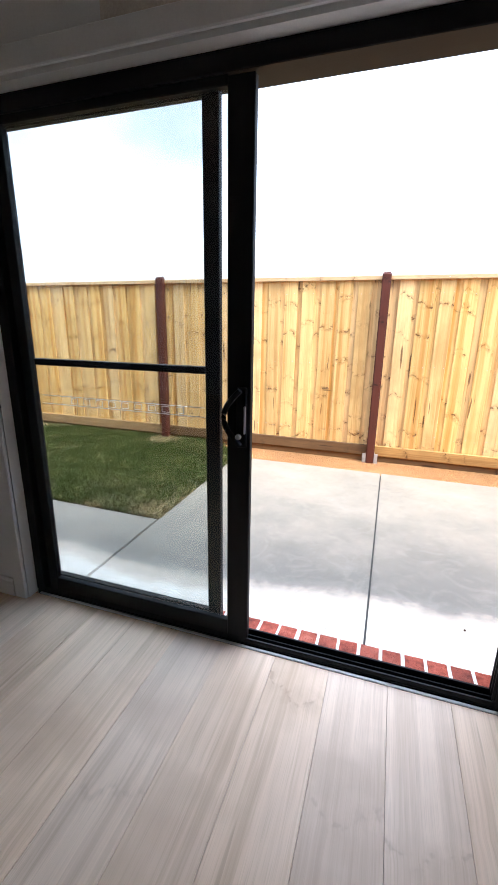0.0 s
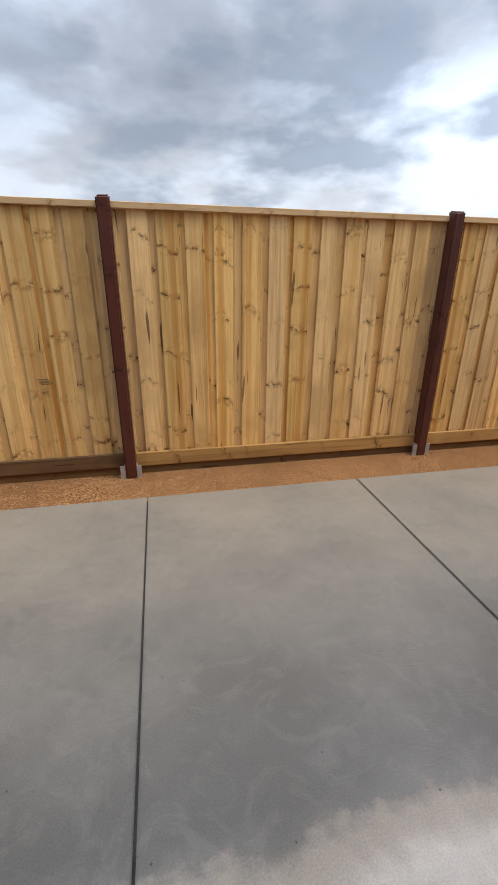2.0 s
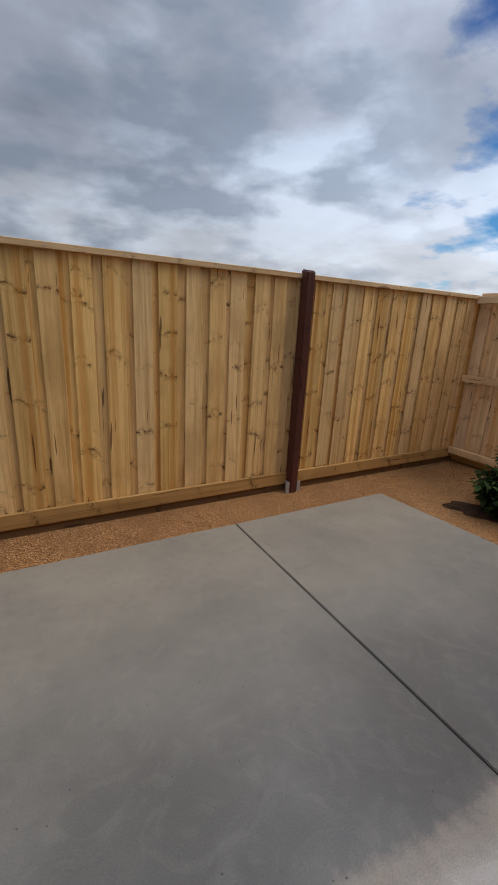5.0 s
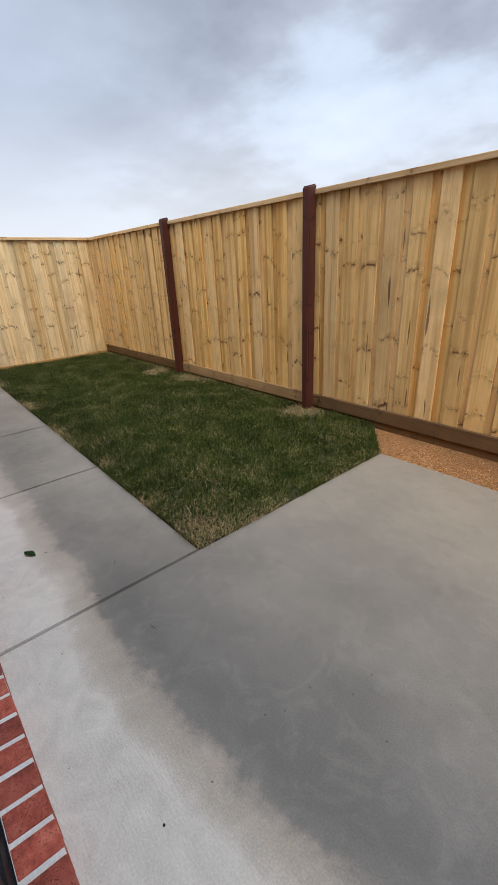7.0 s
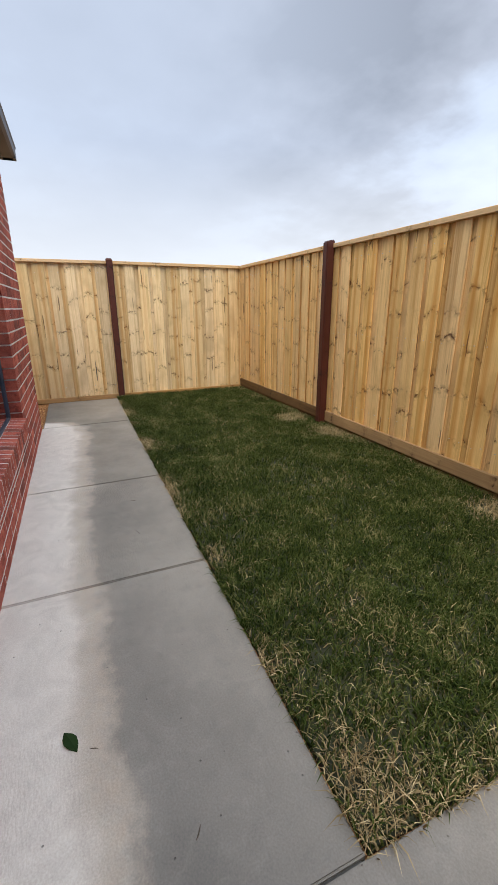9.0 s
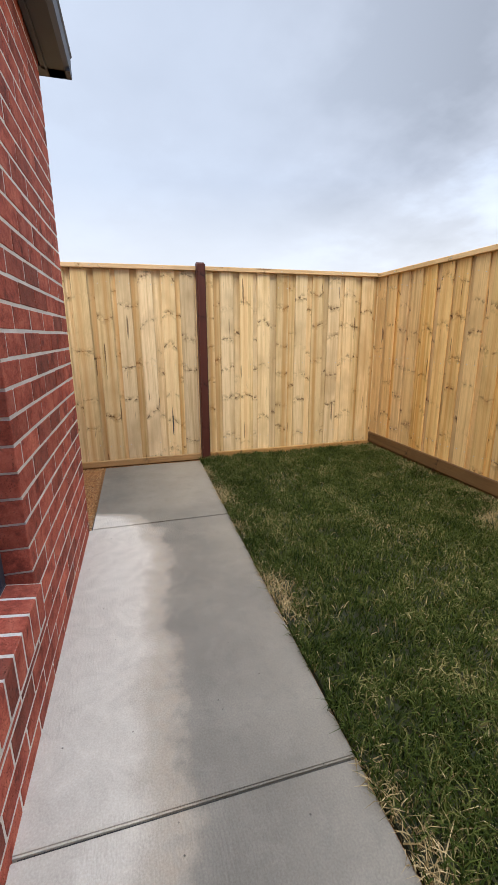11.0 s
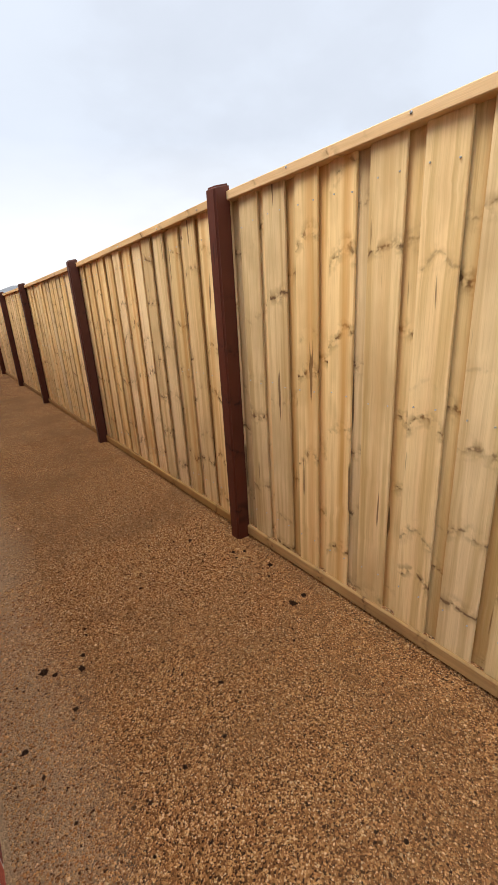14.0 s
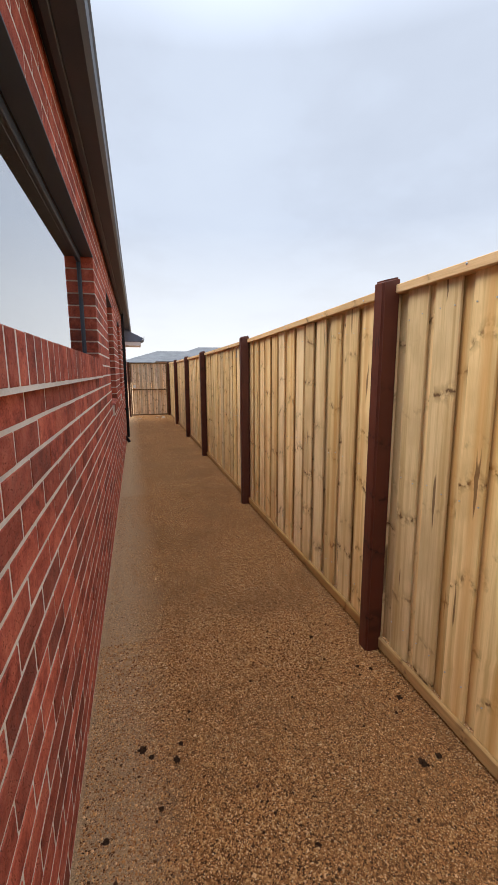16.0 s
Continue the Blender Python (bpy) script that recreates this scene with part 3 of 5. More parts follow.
def wall_foot(x):
    return 1.560 - (x + 6.005) * 0.0175


# slabs: patio, path along the wall, newer slab by the side fence
patio = thing("pavement", "grey concrete patio and path with tooled joints, damp in the open", "paving", "structure")
G = 0.005


def slab(corners, mat, label="", soft=0.004):
    bm = prism(bmesh.new(), corners, -0.1, 0.0)
    top = [e for e in bm.edges if all(v.co.z > -0.01 for v in e.verts)]
    bmesh.ops.bevel(bm, geom=top, offset=soft, segments=2, affect="EDGES")
    part("slab", bm, mat, patio, label)


slab([(-1.506, 1.50), (0.03 - G, 1.50), (0.03 - G, 4.09), (-1.51, 4.09)], CONCRETE)
slab([(0.03 + G, 1.50), (1.602 - G, 1.50), (1.61 - G, 4.09), (0.03 + G, 4.09)], CONCRETE)
slab([(1.602 + G, 1.50), (3.32, 1.50), (3.30, 2.49), (3.15, 4.09), (1.61 + G, 4.09)], CONCRETE)
marks = [-1.511, -2.877, -4.15, -6.012, -7.40]
for a, b in zip(marks, marks[1:]):
    far = b < -7
    foot_a, foot_b = (1.585, 1.605) if far else (wall_foot(a), wall_foot(b))
    slab([(b + 0.0042, foot_b), (a - 0.0042, foot_a), (a - 0.0042, path_edge(a)), (b + 0.0042, path_edge(b))], CONCRETE, soft=0.005)
slab([(3.325, -3.0), (4.60, -3.0), (4.56, 2.52), (3.305, 2.49)], NEW_CONCRETE, "darker newer concrete slab")
bm = prism(bmesh.new(), [(-7.395, 1.62), (-6.0, 1.575), (-1.5, 1.505), (3.25, 1.505), (3.2, 2.4), (3.1, 4.05), (-1.49, 4.05), (-1.49, 2.43), (-7.395, 2.52)], -0.09, -0.012)
part("joint_filler", bm, JOINT, patio, "dark saw-cut joints")

# ---- lawn ----
lawn_outline = [(-7.45, path_edge(-7.45) + 0.012), (-1.52, path_edge(-1.52) + 0.014), (-1.52, 4.10), (-1.72, 4.34), (-1.86, 4.545), (-7.45, 4.545)]
solid("lawn", prism(bmesh.new(), lawn_outline, -0.08, -0.004), TURF, "freshly laid turf lawn with dry straw seams along its edges", "lawn", "structure")


def on_lawn(x, y, m=0.0):
    ok = (y > path_edge(x) + 0.012 - m) & (y < 4.545) & (x > -7.45) & (x < -1.515 + m)
    return ok & ~((y > 4.08) & (x > -1.515 - (y - 4.08) * 0.8))


def blades(name, xs, ys, tall, wide, lean, mat, label):
    n = len(xs)
    ang = nrng.uniform(0, 2 * np.pi, n)
    h = tall * nrng.uniform(0.5, 1.25, n)
    w = wide * nrng.uniform(0.6, 1.3, n)
    away = nrng.uniform(0, 2 * np.pi, n)
    bend = lean * nrng.uniform(0.2, 1.3, n) * h
    dx, dy = np.cos(ang) * w / 2, np.sin(ang) * w / 2
    bx, by = np.cos(away) * bend, np.sin(away) * bend
    z0 = np.full(n, -0.006)
    rows = np.empty((n, 5, 3))
    rows[:, 0] = np.stack([xs - dx, ys - dy, z0], 1)
    rows[:, 1] = np.stack([xs + dx, ys + dy, z0], 1)
    rows[:, 2] = np.stack([xs + dx * 0.8 + bx * 0.4, ys + dy * 0.8 + by * 0.4, h * 0.6], 1)
    rows[:, 3] = np.stack([xs - dx * 0.8 + bx * 0.4, ys - dy * 0.8 + by * 0.4, h * 0.6], 1)
    rows[:, 4] = np.stack([xs + bx, ys + by, h * (1.0 - 0.35 * np.minimum(1, bend / h))], 1)
    base = np.arange(n)[:, None] * 5
    faces = [tuple(f) for f in (base + np.array([0, 1, 2, 3])).tolist()] + [tuple(f) for f in (base + np.array([3, 2, 4])).tolist()]
    ob = new(name, stuff_mesh(name, rows.reshape(-1, 3).tolist(), faces, mat))
    return tagged(ob, label, "grass", "", "stuff")


DRY_SPOTS = [(-1.66, 2.56, 0.06), (-4.6, 4.42, 0.12), (-2.58, 4.42, 0.12), (-5.3, 4.32, 0.12)]
n = 250000
xs, ys = nrng.uniform(-7.45, -1.5, n), nrng.uniform(2.4, 4.56, n)
# gathered in tufts round their runners, thinner in worn patches
tx, ty = nrng.uniform(-7.45, -1.5, 9000), nrng.uniform(2.4, 4.56, 9000)
pick = nrng.integers(0, 9000, n)
own = nrng.uniform(0, 1, n) < 0.72
xs = np.where(own, tx[pick] + nrng.normal(0, 0.017, n), xs)
ys = np.where(own, ty[pick] + nrng.normal(0, 0.017, n), ys)
worn = np.array([noise.noise((x * 1.3, y * 1.3, 3.0)) for x, y in zip(xs, ys)])
# hardly any green in the dead corners and in scorched stretches of the edge
dead = np.zeros(n)
for px, py, pr in DRY_SPOTS:
    dead = np.maximum(dead, np.exp(-(np.maximum(0.0, np.hypot(xs - px, ys - py) - pr) / 0.10) ** 2))
scorch = np.array([noise.noise((x * 2.3, y * 1.9, 8.0)) for x, y in zip(xs, ys)])
dead = np.maximum(dead, np.exp(-((ys - path_edge(xs)) / 0.10) ** 2) * np.clip(0.2 + 2.2 * scorch, 0, 1))
keep = on_lawn(xs, ys, 0.012) & (nrng.uniform(0, 1, n) < np.clip(1.0 - worn * 0.9, 0.3, 1.0)) & (nrng.uniform(0, 1, n) > 0.85 * dead)
high = (0.032 + 0.020 * nrng.uniform(0, 1, 9000))[pick]
blades("grass", xs[keep], ys[keep], high[keep], 0.0052, 1.25, BLADES, "short green buffalo grass blades in tufts")
# straw: along the edges, at turf seams and in a few dry patches
sx, sy = [], []
for _ in range(150000):
    x, y = rng.uniform(-7.45, -1.5), rng.uniform(2.4, 4.56)
    edge = min(abs(y - path_edge(x)), abs(x + 1.515) + 0.06, abs(4.53 - y) + 0.02)
    seam = min(abs((x + 1.5) % 1.18 - 0.59) + 0.08, abs((y - 2.4) % 0.42 - 0.21) + 0.09)
    patch = min(math.hypot(x - px, y - py) - pr for px, py, pr in DRY_SPOTS)
    rough = noise.noise((x * 3.1, y * 3.1, 0.0))
    like = 0.9 * math.exp(-(edge / 0.10) ** 2) * max(0, 0.35 + 2.6 * noise.noise((x * 2.3, y * 1.9, 8.0))) + 0.09 * math.exp(-(seam / 0.1) ** 2) * (0.5 + rough) + 0.7 * math.exp(-(max(0, patch) / 0.11) ** 2) + 0.022 + 0.34 * max(0, noise.noise((x * 1.3, y * 1.9, 5.0)) - 0.1)
    if rng.random() < like:
        sx.append(x), sy.append(y)
sx, sy = np.array(sx), np.array(sy)
keep = on_lawn(sx, sy, 0.015)
blades("dry_grass", sx[keep], sy[keep], 0.036, 0.0042, 1.9, STRAW, "dry straw-coloured blades and runners along the turf edges")


# ---- loose stones ----
def stones(name, areas, label, mat=STONES, grow=1.0):
    octa = np.array([(1, 0, 0), (0, 1, 0), (-1, 0, 0), (0, -1, 0), (0, 0, 1), (0, 0, -1)], float)
    faces8 = np.array([(0, 1, 4), (1, 2, 4), (2, 3, 4), (3, 0, 4), (1, 0, 5), (2, 1, 5), (3, 2, 5), (0, 3, 5)])
    allv, count = [], 0
    for x0, x1, y0, y1, n in areas:
        c = np.stack([nrng.uniform(x0, x1, n), nrng.uniform(y0, y1, n), np.full(n, -0.0285)], 1)
        size = (nrng.gamma(2.4, 0.00062, n) + 0.0012) * grow
        v = octa[None] * (size[:, None] * nrng.uniform(0.6, 1.2, (n, 3)))[:, None, :] * nrng.uniform(0.8, 1.15, (n, 6, 1))
        a = nrng.uniform(0, 6.28, n)
        ca, sa = np.cos(a)[:, None], np.sin(a)[:, None]
        v = np.stack([v[..., 0] * ca - v[..., 1] * sa, v[..., 0] * sa + v[..., 1] * ca, v[..., 2] * 0.8], -1)
        allv.append((v + c[:, None]).reshape(-1, 3))
        count += n
    verts = np.concatenate(allv)
    faces = (np.arange(count)[:, None, None] * 6 + faces8[None]).reshape(-1, 3)
    ob = new(name, stuff_mesh(name, verts.tolist(), faces.tolist(), mat))
    return tagged(ob, label, "gravel", "", "stuff")


stones("loose_gravel", [(-7.43, -6.03, -0.6, 1.57, 100000), (-7.43, -6.06, -3.5, -0.6, 30000), (-1.5, 4.75, 4.10, 4.52, 8000), (3.2, 4.75, 2.55, 4.5, 8000)], "small buff and rust gravel chips on the ground")
stones("soil_crumbs", [(-7.43, -6.03, -0.8, 1.55, 190), (-7.43, -6.8, -1.5, 0.6, 60)], "scattered dark crumbs of soil on the gravel", SOIL, 2.0)


# ---- fences ----
def paling_mesh(wide, tall, bow):
    bm = bmesh.new()
    box(bm, -wide / 2, wide / 2, -0.0065, 0.0065, 0.0, tall, bevel=0.002)
    for v in bm.verts:
        v.co.y += bow * (v.co.x / wide) ** 2
    return bm


def fence(name, label, m, length, posts, wood_mat, z0, z1, pitch, plinth, stirrups=(), rails=False, plain_side=True, start=0.06, drop=lambda u: 0.0, step=0.0185):
    """A lapped paling fence along local x, seen from local -y."""
    f = thing(name, label, "fence", "structure", "boundary fences", at=m)
    over = [mesh_of("paling", paling_mesh(w, z1 - z0, b), wood_mat) for w, b in ((0.138, 0.004), (0.134, -0.005), (0.141, 0.0), (0.131, 0.006))]
    under = [mesh_of("paling", paling_mesh(w, z1 - z0, b), wood_mat) for w, b in ((0.166, 0.002), (0.160, -0.002))]
    flip = 1 if plain_side else -1
    x = start
    while x < length + 0.02:
        s = x + rng.uniform(-0.010, 0.010)
        low = Matrix.Diagonal((1.0, 1.0, 1.0 - drop(x) / (z1 - z0), 1.0))
        piece("paling", over[rng.randrange(4)], f, pose(s, rng.uniform(-0.002, 0.002), z0 + rng.uniform(-0.006, 0.002), rng.uniform(-0.12, 0.12), rng.uniform(-0.25, 0.25), rng.choice((0, 180)) + rng.uniform(-0.8, 0.8)) @ low)
        if x + pitch / 2 < length + 0.04:
            piece("paling", under[rng.randrange(2)], f, pose(x + pitch / 2 + rng.uniform(-0.012, 0.012), step * flip + rng.uniform(-0.001, 0.001), z0 + rng.uniform(-0.006, 0.002), 0, rng.uniform(-0.2, 0.2), rng.choice((0, 180))) @ low)
        x += pitch
    # cap in lengths that meet at the posts
    cuts = [0.0, *posts, length]
    for a, b in zip(cuts, cuts[1:]):
        if b - a < 0.1:
            continue
        bm = boxes([(a + 0.003, b - 0.003, -0.034, 0.045, z1 - 0.004, z1 + 0.036)], 0.003)
        for v in bm.verts:
            v.co.z -= drop(v.co.x)
        part("cap", bm, RAIL, f)
        if rails:
            for z in (z1 - 0.045, (z0 + z1) / 2 - 0.02, z0 + 0.0):
                part("rail", boxes([(a + 0.002, b - 0.002, -0.105, -0.067, z - 0.03, z + 0.045)], 0.003), RAIL, f)
        lo, hi = plinth
        if hi - lo > 0.02:
            part("plinth", boxes([(a + 0.004, b - 0.004, -0.03, -0.009, lo, hi)], 0.007), SLEEPER if (len(stirrups) == 2 and cuts.index(a) in (0, 2)) else PLINTH, f)
            part("lower_board", boxes([(a + 0.004, b - 0.004, -0.012, 0.012, -0.12, lo + 0.03)], 0.002), SLEEPER, f, "dark damp board at the ground")
    for i, p in enumerate(posts):
        wide = 0.042
        y0, y1 = (-0.067, 0.028) if rails else (-0.104, -0.010)
        bm = bmesh.new()
        box(bm, p - wide, p + wide, y0, y1, -0.15, z1 + 0.062)
        for v in bm.verts:
            if v.co.z > z1:
                v.co.z += 0.012 * (1 if v.co.y > y0 + 0.03 else -0.6) + rng.uniform(-0.004, 0.004)
        bmesh.ops.bevel(bm, geom=[e for e in bm.edges], offset=0.011, segments=3, affect="EDGES")
        for v in bm.verts:
            if v.co.z > 1.0:
                v.co.z -= drop(p)
        lean = pose(p, 0, 0, rng.uniform(-0.2, 0.2), rng.uniform(-0.25, 0.25), 0) @ Matrix.Translation((-p, 0, 0))
        bm.transform(lean)
        part("post", bm, POST, f, "dark red-brown stained post")
        if i in stirrups:
            for s in (-1, 1):
                part("stirrup", boxes([(p + s * (wide + 0.001), p + s * (wide + 0.038), y0 + 0.01, y0 + 0.016, -0.04, 0.075), (p + s * (wide + 0.001), p + s * (wide + 0.006), y0 + 0.012, y1 - 0.02, -0.04, 0.075)]), GALVANISED, f, "galvanised steel post bracket")
    # nail heads along the rails
    bm = bmesh.new()
    x = 0.3
    while x < length:
        bmesh.ops.create_icosphere(bm, subdivisions=1, radius=0.0055, matrix=Matrix.Translation((x, -0.035, z1 + 0.014 - drop(x))))
        x += rng.uniform(0.45, 0.8)
    part("nails", bm, GALVANISED, f, "nail heads in the cap")
    # nails that hold the boards to the rails behind
    verts, faces = [], []
    x = start
    while x < length:
        for z in (z0 + 0.16, (z0 + z1) / 2 + 0.02, z1 - 0.13):
            for side in (-0.042, 0.045):
                c = (x + side + rng.uniform(-0.006, 0.006), -0.0105, z + rng.uniform(-0.012, 0.012) - drop(x) * (z - z0) / (z1 - z0))
                k = len(verts)
                verts += [(c[0] + 0.003 * math.cos(a * math.pi / 3), c[1] + d, c[2] + 0.003 * math.sin(a * math.pi / 3)) for d in (0.0, 0.005) for a in range(6)]
                faces += [tuple(range(k, k + 6))] + [(k + a, k + 6 + a, k + 6 + (a + 1) % 6, k + (a + 1) % 6) for a in range(6)]
        x += pitch
    if not rails:
        heads = new("board_nails", stuff_mesh("board_nails", verts, faces, GALVANISED))
        heads.parent = f
        tagged(heads, "small nail heads across the boards", "", "", "stuff")
    return f


# north fence: local x from the west corner eastwards, seen from the south
fence_n = fence("fence_north", "lapped treated-pine paling fence with cap, plinth and dark posts", Matrix.Translation((-7.50, 4.58, 0)), 12.5, [2.53, 4.88, 7.40, 9.92], PALING, 0.13, 1.855, 0.193, (0.035, 0.155), stirrups=(2, 3), start=-0.133)
# west fence: local x from the gate northwards, seen from the east
fence_w = fence("fence_west", "pale lapped pine paling fence with cap and red-brown posts", pose(-7.525, -13.63, 0, 0, 0, 90), 18.38, [0.57, 3.13, 5.63, 7.93, 10.77, 13.42, 16.24], PALING_WEST, 0.032, 1.86, 0.195, (-0.02, 0.046), start=0.13, drop=lambda u: 0.14 * (1.0 - math.exp(min(0.0, u - 14.0) / 4.0)), step=0.021)
# east fence: the rails face the yard
fence("fence_east", "treated-pine paling fence with exposed rails and dark posts", pose(4.85, 4.56, 0, 0, 0, -90), 9.0, [2.28, 4.9, 7.5], PALING_EAST, 0.12, 1.88, 0.20, (0.0, 0.11), stirrups=(0,), rails=True, plain_side=True, start=-0.14, step=0.027)


# three saw cuts across one board of the rear fence
part("saw_marks", boxes([(-0.665 + 7.5 - k * 0.012, -0.585 + 7.5 - k * 0.012, -0.0088, -0.005, 0.722 + k * 0.016, 0.7255 + k * 0.016) for k in range(3)]), JOINT, fence_n, "dark saw cuts across a board")
# a split at the foot of one board of the side fence
bm = prism(bmesh.new(), [(-0.004, 0.27), (0.003, 0.255), (0.009, 0.36), (0.007, 0.45), (0.0, 0.565), (-0.005, 0.44)], 0, 0.008)
bm.transform(pose(15.92, -0.0012, 0, 90, 0, 0))
part("split", bm, JOINT, fence_w, "dark open split in a board")


# ---- the house ----
COURSE, BRICK_L, BRICK_H, BRICK_D, FACE_X, FACE_Y = 0.0865, 0.229, 0.0755, 0.110, -6.005, 1.567
WALL_Z0, COURSES = -0.02, 31
BRICKS = {}


def brick_mesh(length):
    """A brick with its front face on local y = 0, worn at the front edges."""
    key = round(length, 3)
    if key not in BRICKS:
        bm = bmesh.new()
        box(bm, -length / 2, length / 2, 0.0, BRICK_D, 0.0, BRICK_H)
        front = [e for e in bm.edges if all(v.co.y < 0.001 for v in e.verts)]
        bmesh.ops.bevel(bm, geom=front, offset=0.003, segments=1, affect="EDGES")
        BRICKS[key] = mesh_of("brick", bm, BRICK)
    return BRICKS[key]


def joined_bricks(name, rows, parent):
    """Many bricks as one mesh; rows of (u, z, length)."""
    shape = [(-0.5, 0.003, 0.0), (0.5, 0.003, 0.0), (0.5, 0.003, 1.0), (-0.5, 0.003, 1.0), (-0.5, 0.0, 0.0), (0.5, 0.0, 0.0), (0.5, 0.0, 1.0), (-0.5, 0.0, 1.0), (-0.5, 0.11, 0.0), (0.5, 0.11, 0.0), (0.5, 0.11, 1.0), (-0.5, 0.11, 1.0)]
    quads = [(4, 5, 6, 7), (0, 1, 5, 4), (1, 2, 6, 5), (2, 3, 7, 6), (3, 0, 4, 7), (1, 0, 8, 9), (2, 1, 9, 10), (3, 2, 10, 11), (0, 3, 11, 8)]
    verts, faces = [], []
    for u, z, length in rows:
        k = len(verts)
        for i, (a, b, c) in enumerate(shape):
            inner = 4 <= i < 8
            w = length - (0.006 if inner else 0)
            h = (0.003 + c * (BRICK_H - 0.006)) if inner else c * BRICK_H
            verts.append((u + a * w, b, z + h))
        faces += [tuple(k + j for j in q) for q in quads]
    ob = new(name, stuff_mesh(name, verts, faces, BRICK))
    ob.parent = parent
    return tagged(ob, "dark red pressed bricks with cream mortar", "", "", "stuff")


def brick_wall(name, label, m, length, openings, near, base, core=(0.0, 0.0), deep=0.236):
    """Running bond in local x (along) and z, its face on local y = 0, seen from -y. openings: (u0, u1, first course, last course)."""
    wall = thing(name, label, "wall", "structure", base=base, at=m)
    singles, rest = [], []
    for k in range(COURSES):
        z = WALL_Z0 + k * COURSE
        gaps = sorted((a, b) for a, b, k0, k1 in openings if k0 <= k < k1)
        spans, start = [], 0.0
        for a, b in gaps:
            spans.append((start, a))
            start = b
        spans.append((start, length))
        for a, b in spans:
            if b - a < 0.03:
                continue
            u = a - (0.12 if k % 2 else 0.0) if a == 0.0 else a - ((a + (0.12 if k % 2 else 0.0)) % 0.24)
            lo = a
            while lo < b - 0.005:
                hi = u + BRICK_L
                if hi - lo < 0.045:
                    u += 0.24
                    continue
                if b - hi < 0.055:
                    hi = b
                row = ((lo + hi) / 2, z, round(hi - lo, 3))
                (singles if near[0] <= row[0] <= near[1] and near[2] <= k < near[3] else rest).append(row)
                u += 0.24
                lo = hi + 0.011
    top = WALL_Z0 + COURSES * COURSE
    rects, cuts = [], sorted({core[0], length - core[1], *[v for a, b, *_ in openings for v in (a - 0.009, b + 0.009)]})
    for a, b in zip(cuts, cuts[1:]):
        mid, low = (a + b) / 2, -0.15
        for k0, k1 in sorted((k0, k1) for oa, ob_, k0, k1 in openings if oa - 0.01 < mid < ob_ + 0.01):
            if WALL_Z0 + k0 * COURSE - 0.009 > low:
                rects.append((a, b, 0.0016, deep, low, WALL_Z0 + k0 * COURSE - 0.009))
            low = WALL_Z0 + k1 * COURSE + 0.0
        if top > low:
            rects.append((a, b, 0.0016, deep, low, top))
    part("mortar", boxes(rects), MORTAR, wall, "cream raked mortar joints")
    for u, z, ln in singles[:300]:
        piece("brick", brick_mesh(ln), wall, pose(u, rng.uniform(-0.0014, 0.0004), z + rng.uniform(-0.001, 0.001), 0, rng.uniform(-0.25, 0.25), rng.uniform(-0.2, 0.2)))
    joined_bricks("brickwork", singles[300:] + rest, wall)
    return wall


def soldier_sill(parent, u0, u1, z0, z1, y0, y1, tilt=0.0):
    """Bricks on edge side by side along local x, on a mortar bed."""
    n = round((u1 - u0) / 0.086)
    step = (u1 - u0) / n
    bm = bmesh.new()
    box(bm, -0.0372, 0.0372, y0, y1, 0.0, z1 - z0, bevel=0.003)
    for v in bm.verts:
        if v.co.z > (z1 - z0) / 2:
            v.co.z -= tilt * (1.0 - (v.co.y - y0) / (y1 - y0))
    me = mesh_of("sill_brick", bm, BRICK)
    for i in range(n):
        piece("sill_brick", me, parent, pose(u0 + (i + 0.5) * step + rng.uniform(-0.001, 0.001), rng.uniform(-0.001, 0.0002), z0 + rng.uniform(-0.0002, 0.001), 0, rng.uniform(-0.6, 0.6), rng.uniform(-0.5, 0.5)))
    bed = boxes([(u0, u1, y0 + 0.0014, y1, z0 - 0.012, z1 - 0.0014)])
    for v in bed.verts:
        if v.co.z > z1 - 0.01 and v.co.y < y0 + 0.01:
            v.co.z -= tilt
    part("sill_mortar", bed, MORTAR, parent, "cream mortar between the sill bricks")


def course_z(k):
    return WALL_Z0 + k * COURSE


# west wall: local x runs south from the corner; north wall: local x runs west from its east end
EAST_END = 5.0
WEST_M = pose(FACE_X, FACE_Y - 0.12, 0, 0, 0, -90)
NORTH_M = pose(EAST_END, FACE_Y, 0, 0, 0, 180)
W_WINDOWS = [(0.50, 3.24, 17, 27, 1.585), (4.60, 5.73, 12, 27, 1.13), (7.08, 8.18, 12, 27, 1.13)]
DOOR_E, DOOR_W = 0.525, -1.62
REAR_M = pose(DOOR_E, FACE_Y, 0, 0, 0, 180)
N_WINDOW = (DOOR_E + 2.80, DOOR_E + 4.665, 4, 27, 0.46)
wall_w = brick_wall("wall_west", "dark red brick side wall with cream mortar", WEST_M, 12.9, [w[:4] for w in W_WINDOWS], (0.0, 2.3, 4, 22), SIDE)
wall_n = brick_wall("wall_north", "dark red brick rear wall with cream mortar beside the door", REAR_M, DOOR_E - FACE_X, [(0.0, DOOR_E - DOOR_W, 0, 26), N_WINDOW[:4]], (DOOR_E + 4.5, DOOR_E + 6.2, 0, 31), REAR, (0.0, 0.004), 0.19)
wall_ne = brick_wall("wall_north_east", "dark red brick rear wall with cream mortar past the door", NORTH_M, EAST_END - DOOR_E, [], (3.3, 4.475, 0, 31), HOUSE, (0.0, 0.004))
for w in W_WINDOWS:
    soldier_sill(wall_w, w[0] - 0.0, w[1] + 0.0, course_z(w[2]) - 0.002, w[4], -0.022, 0.084, 0.012)
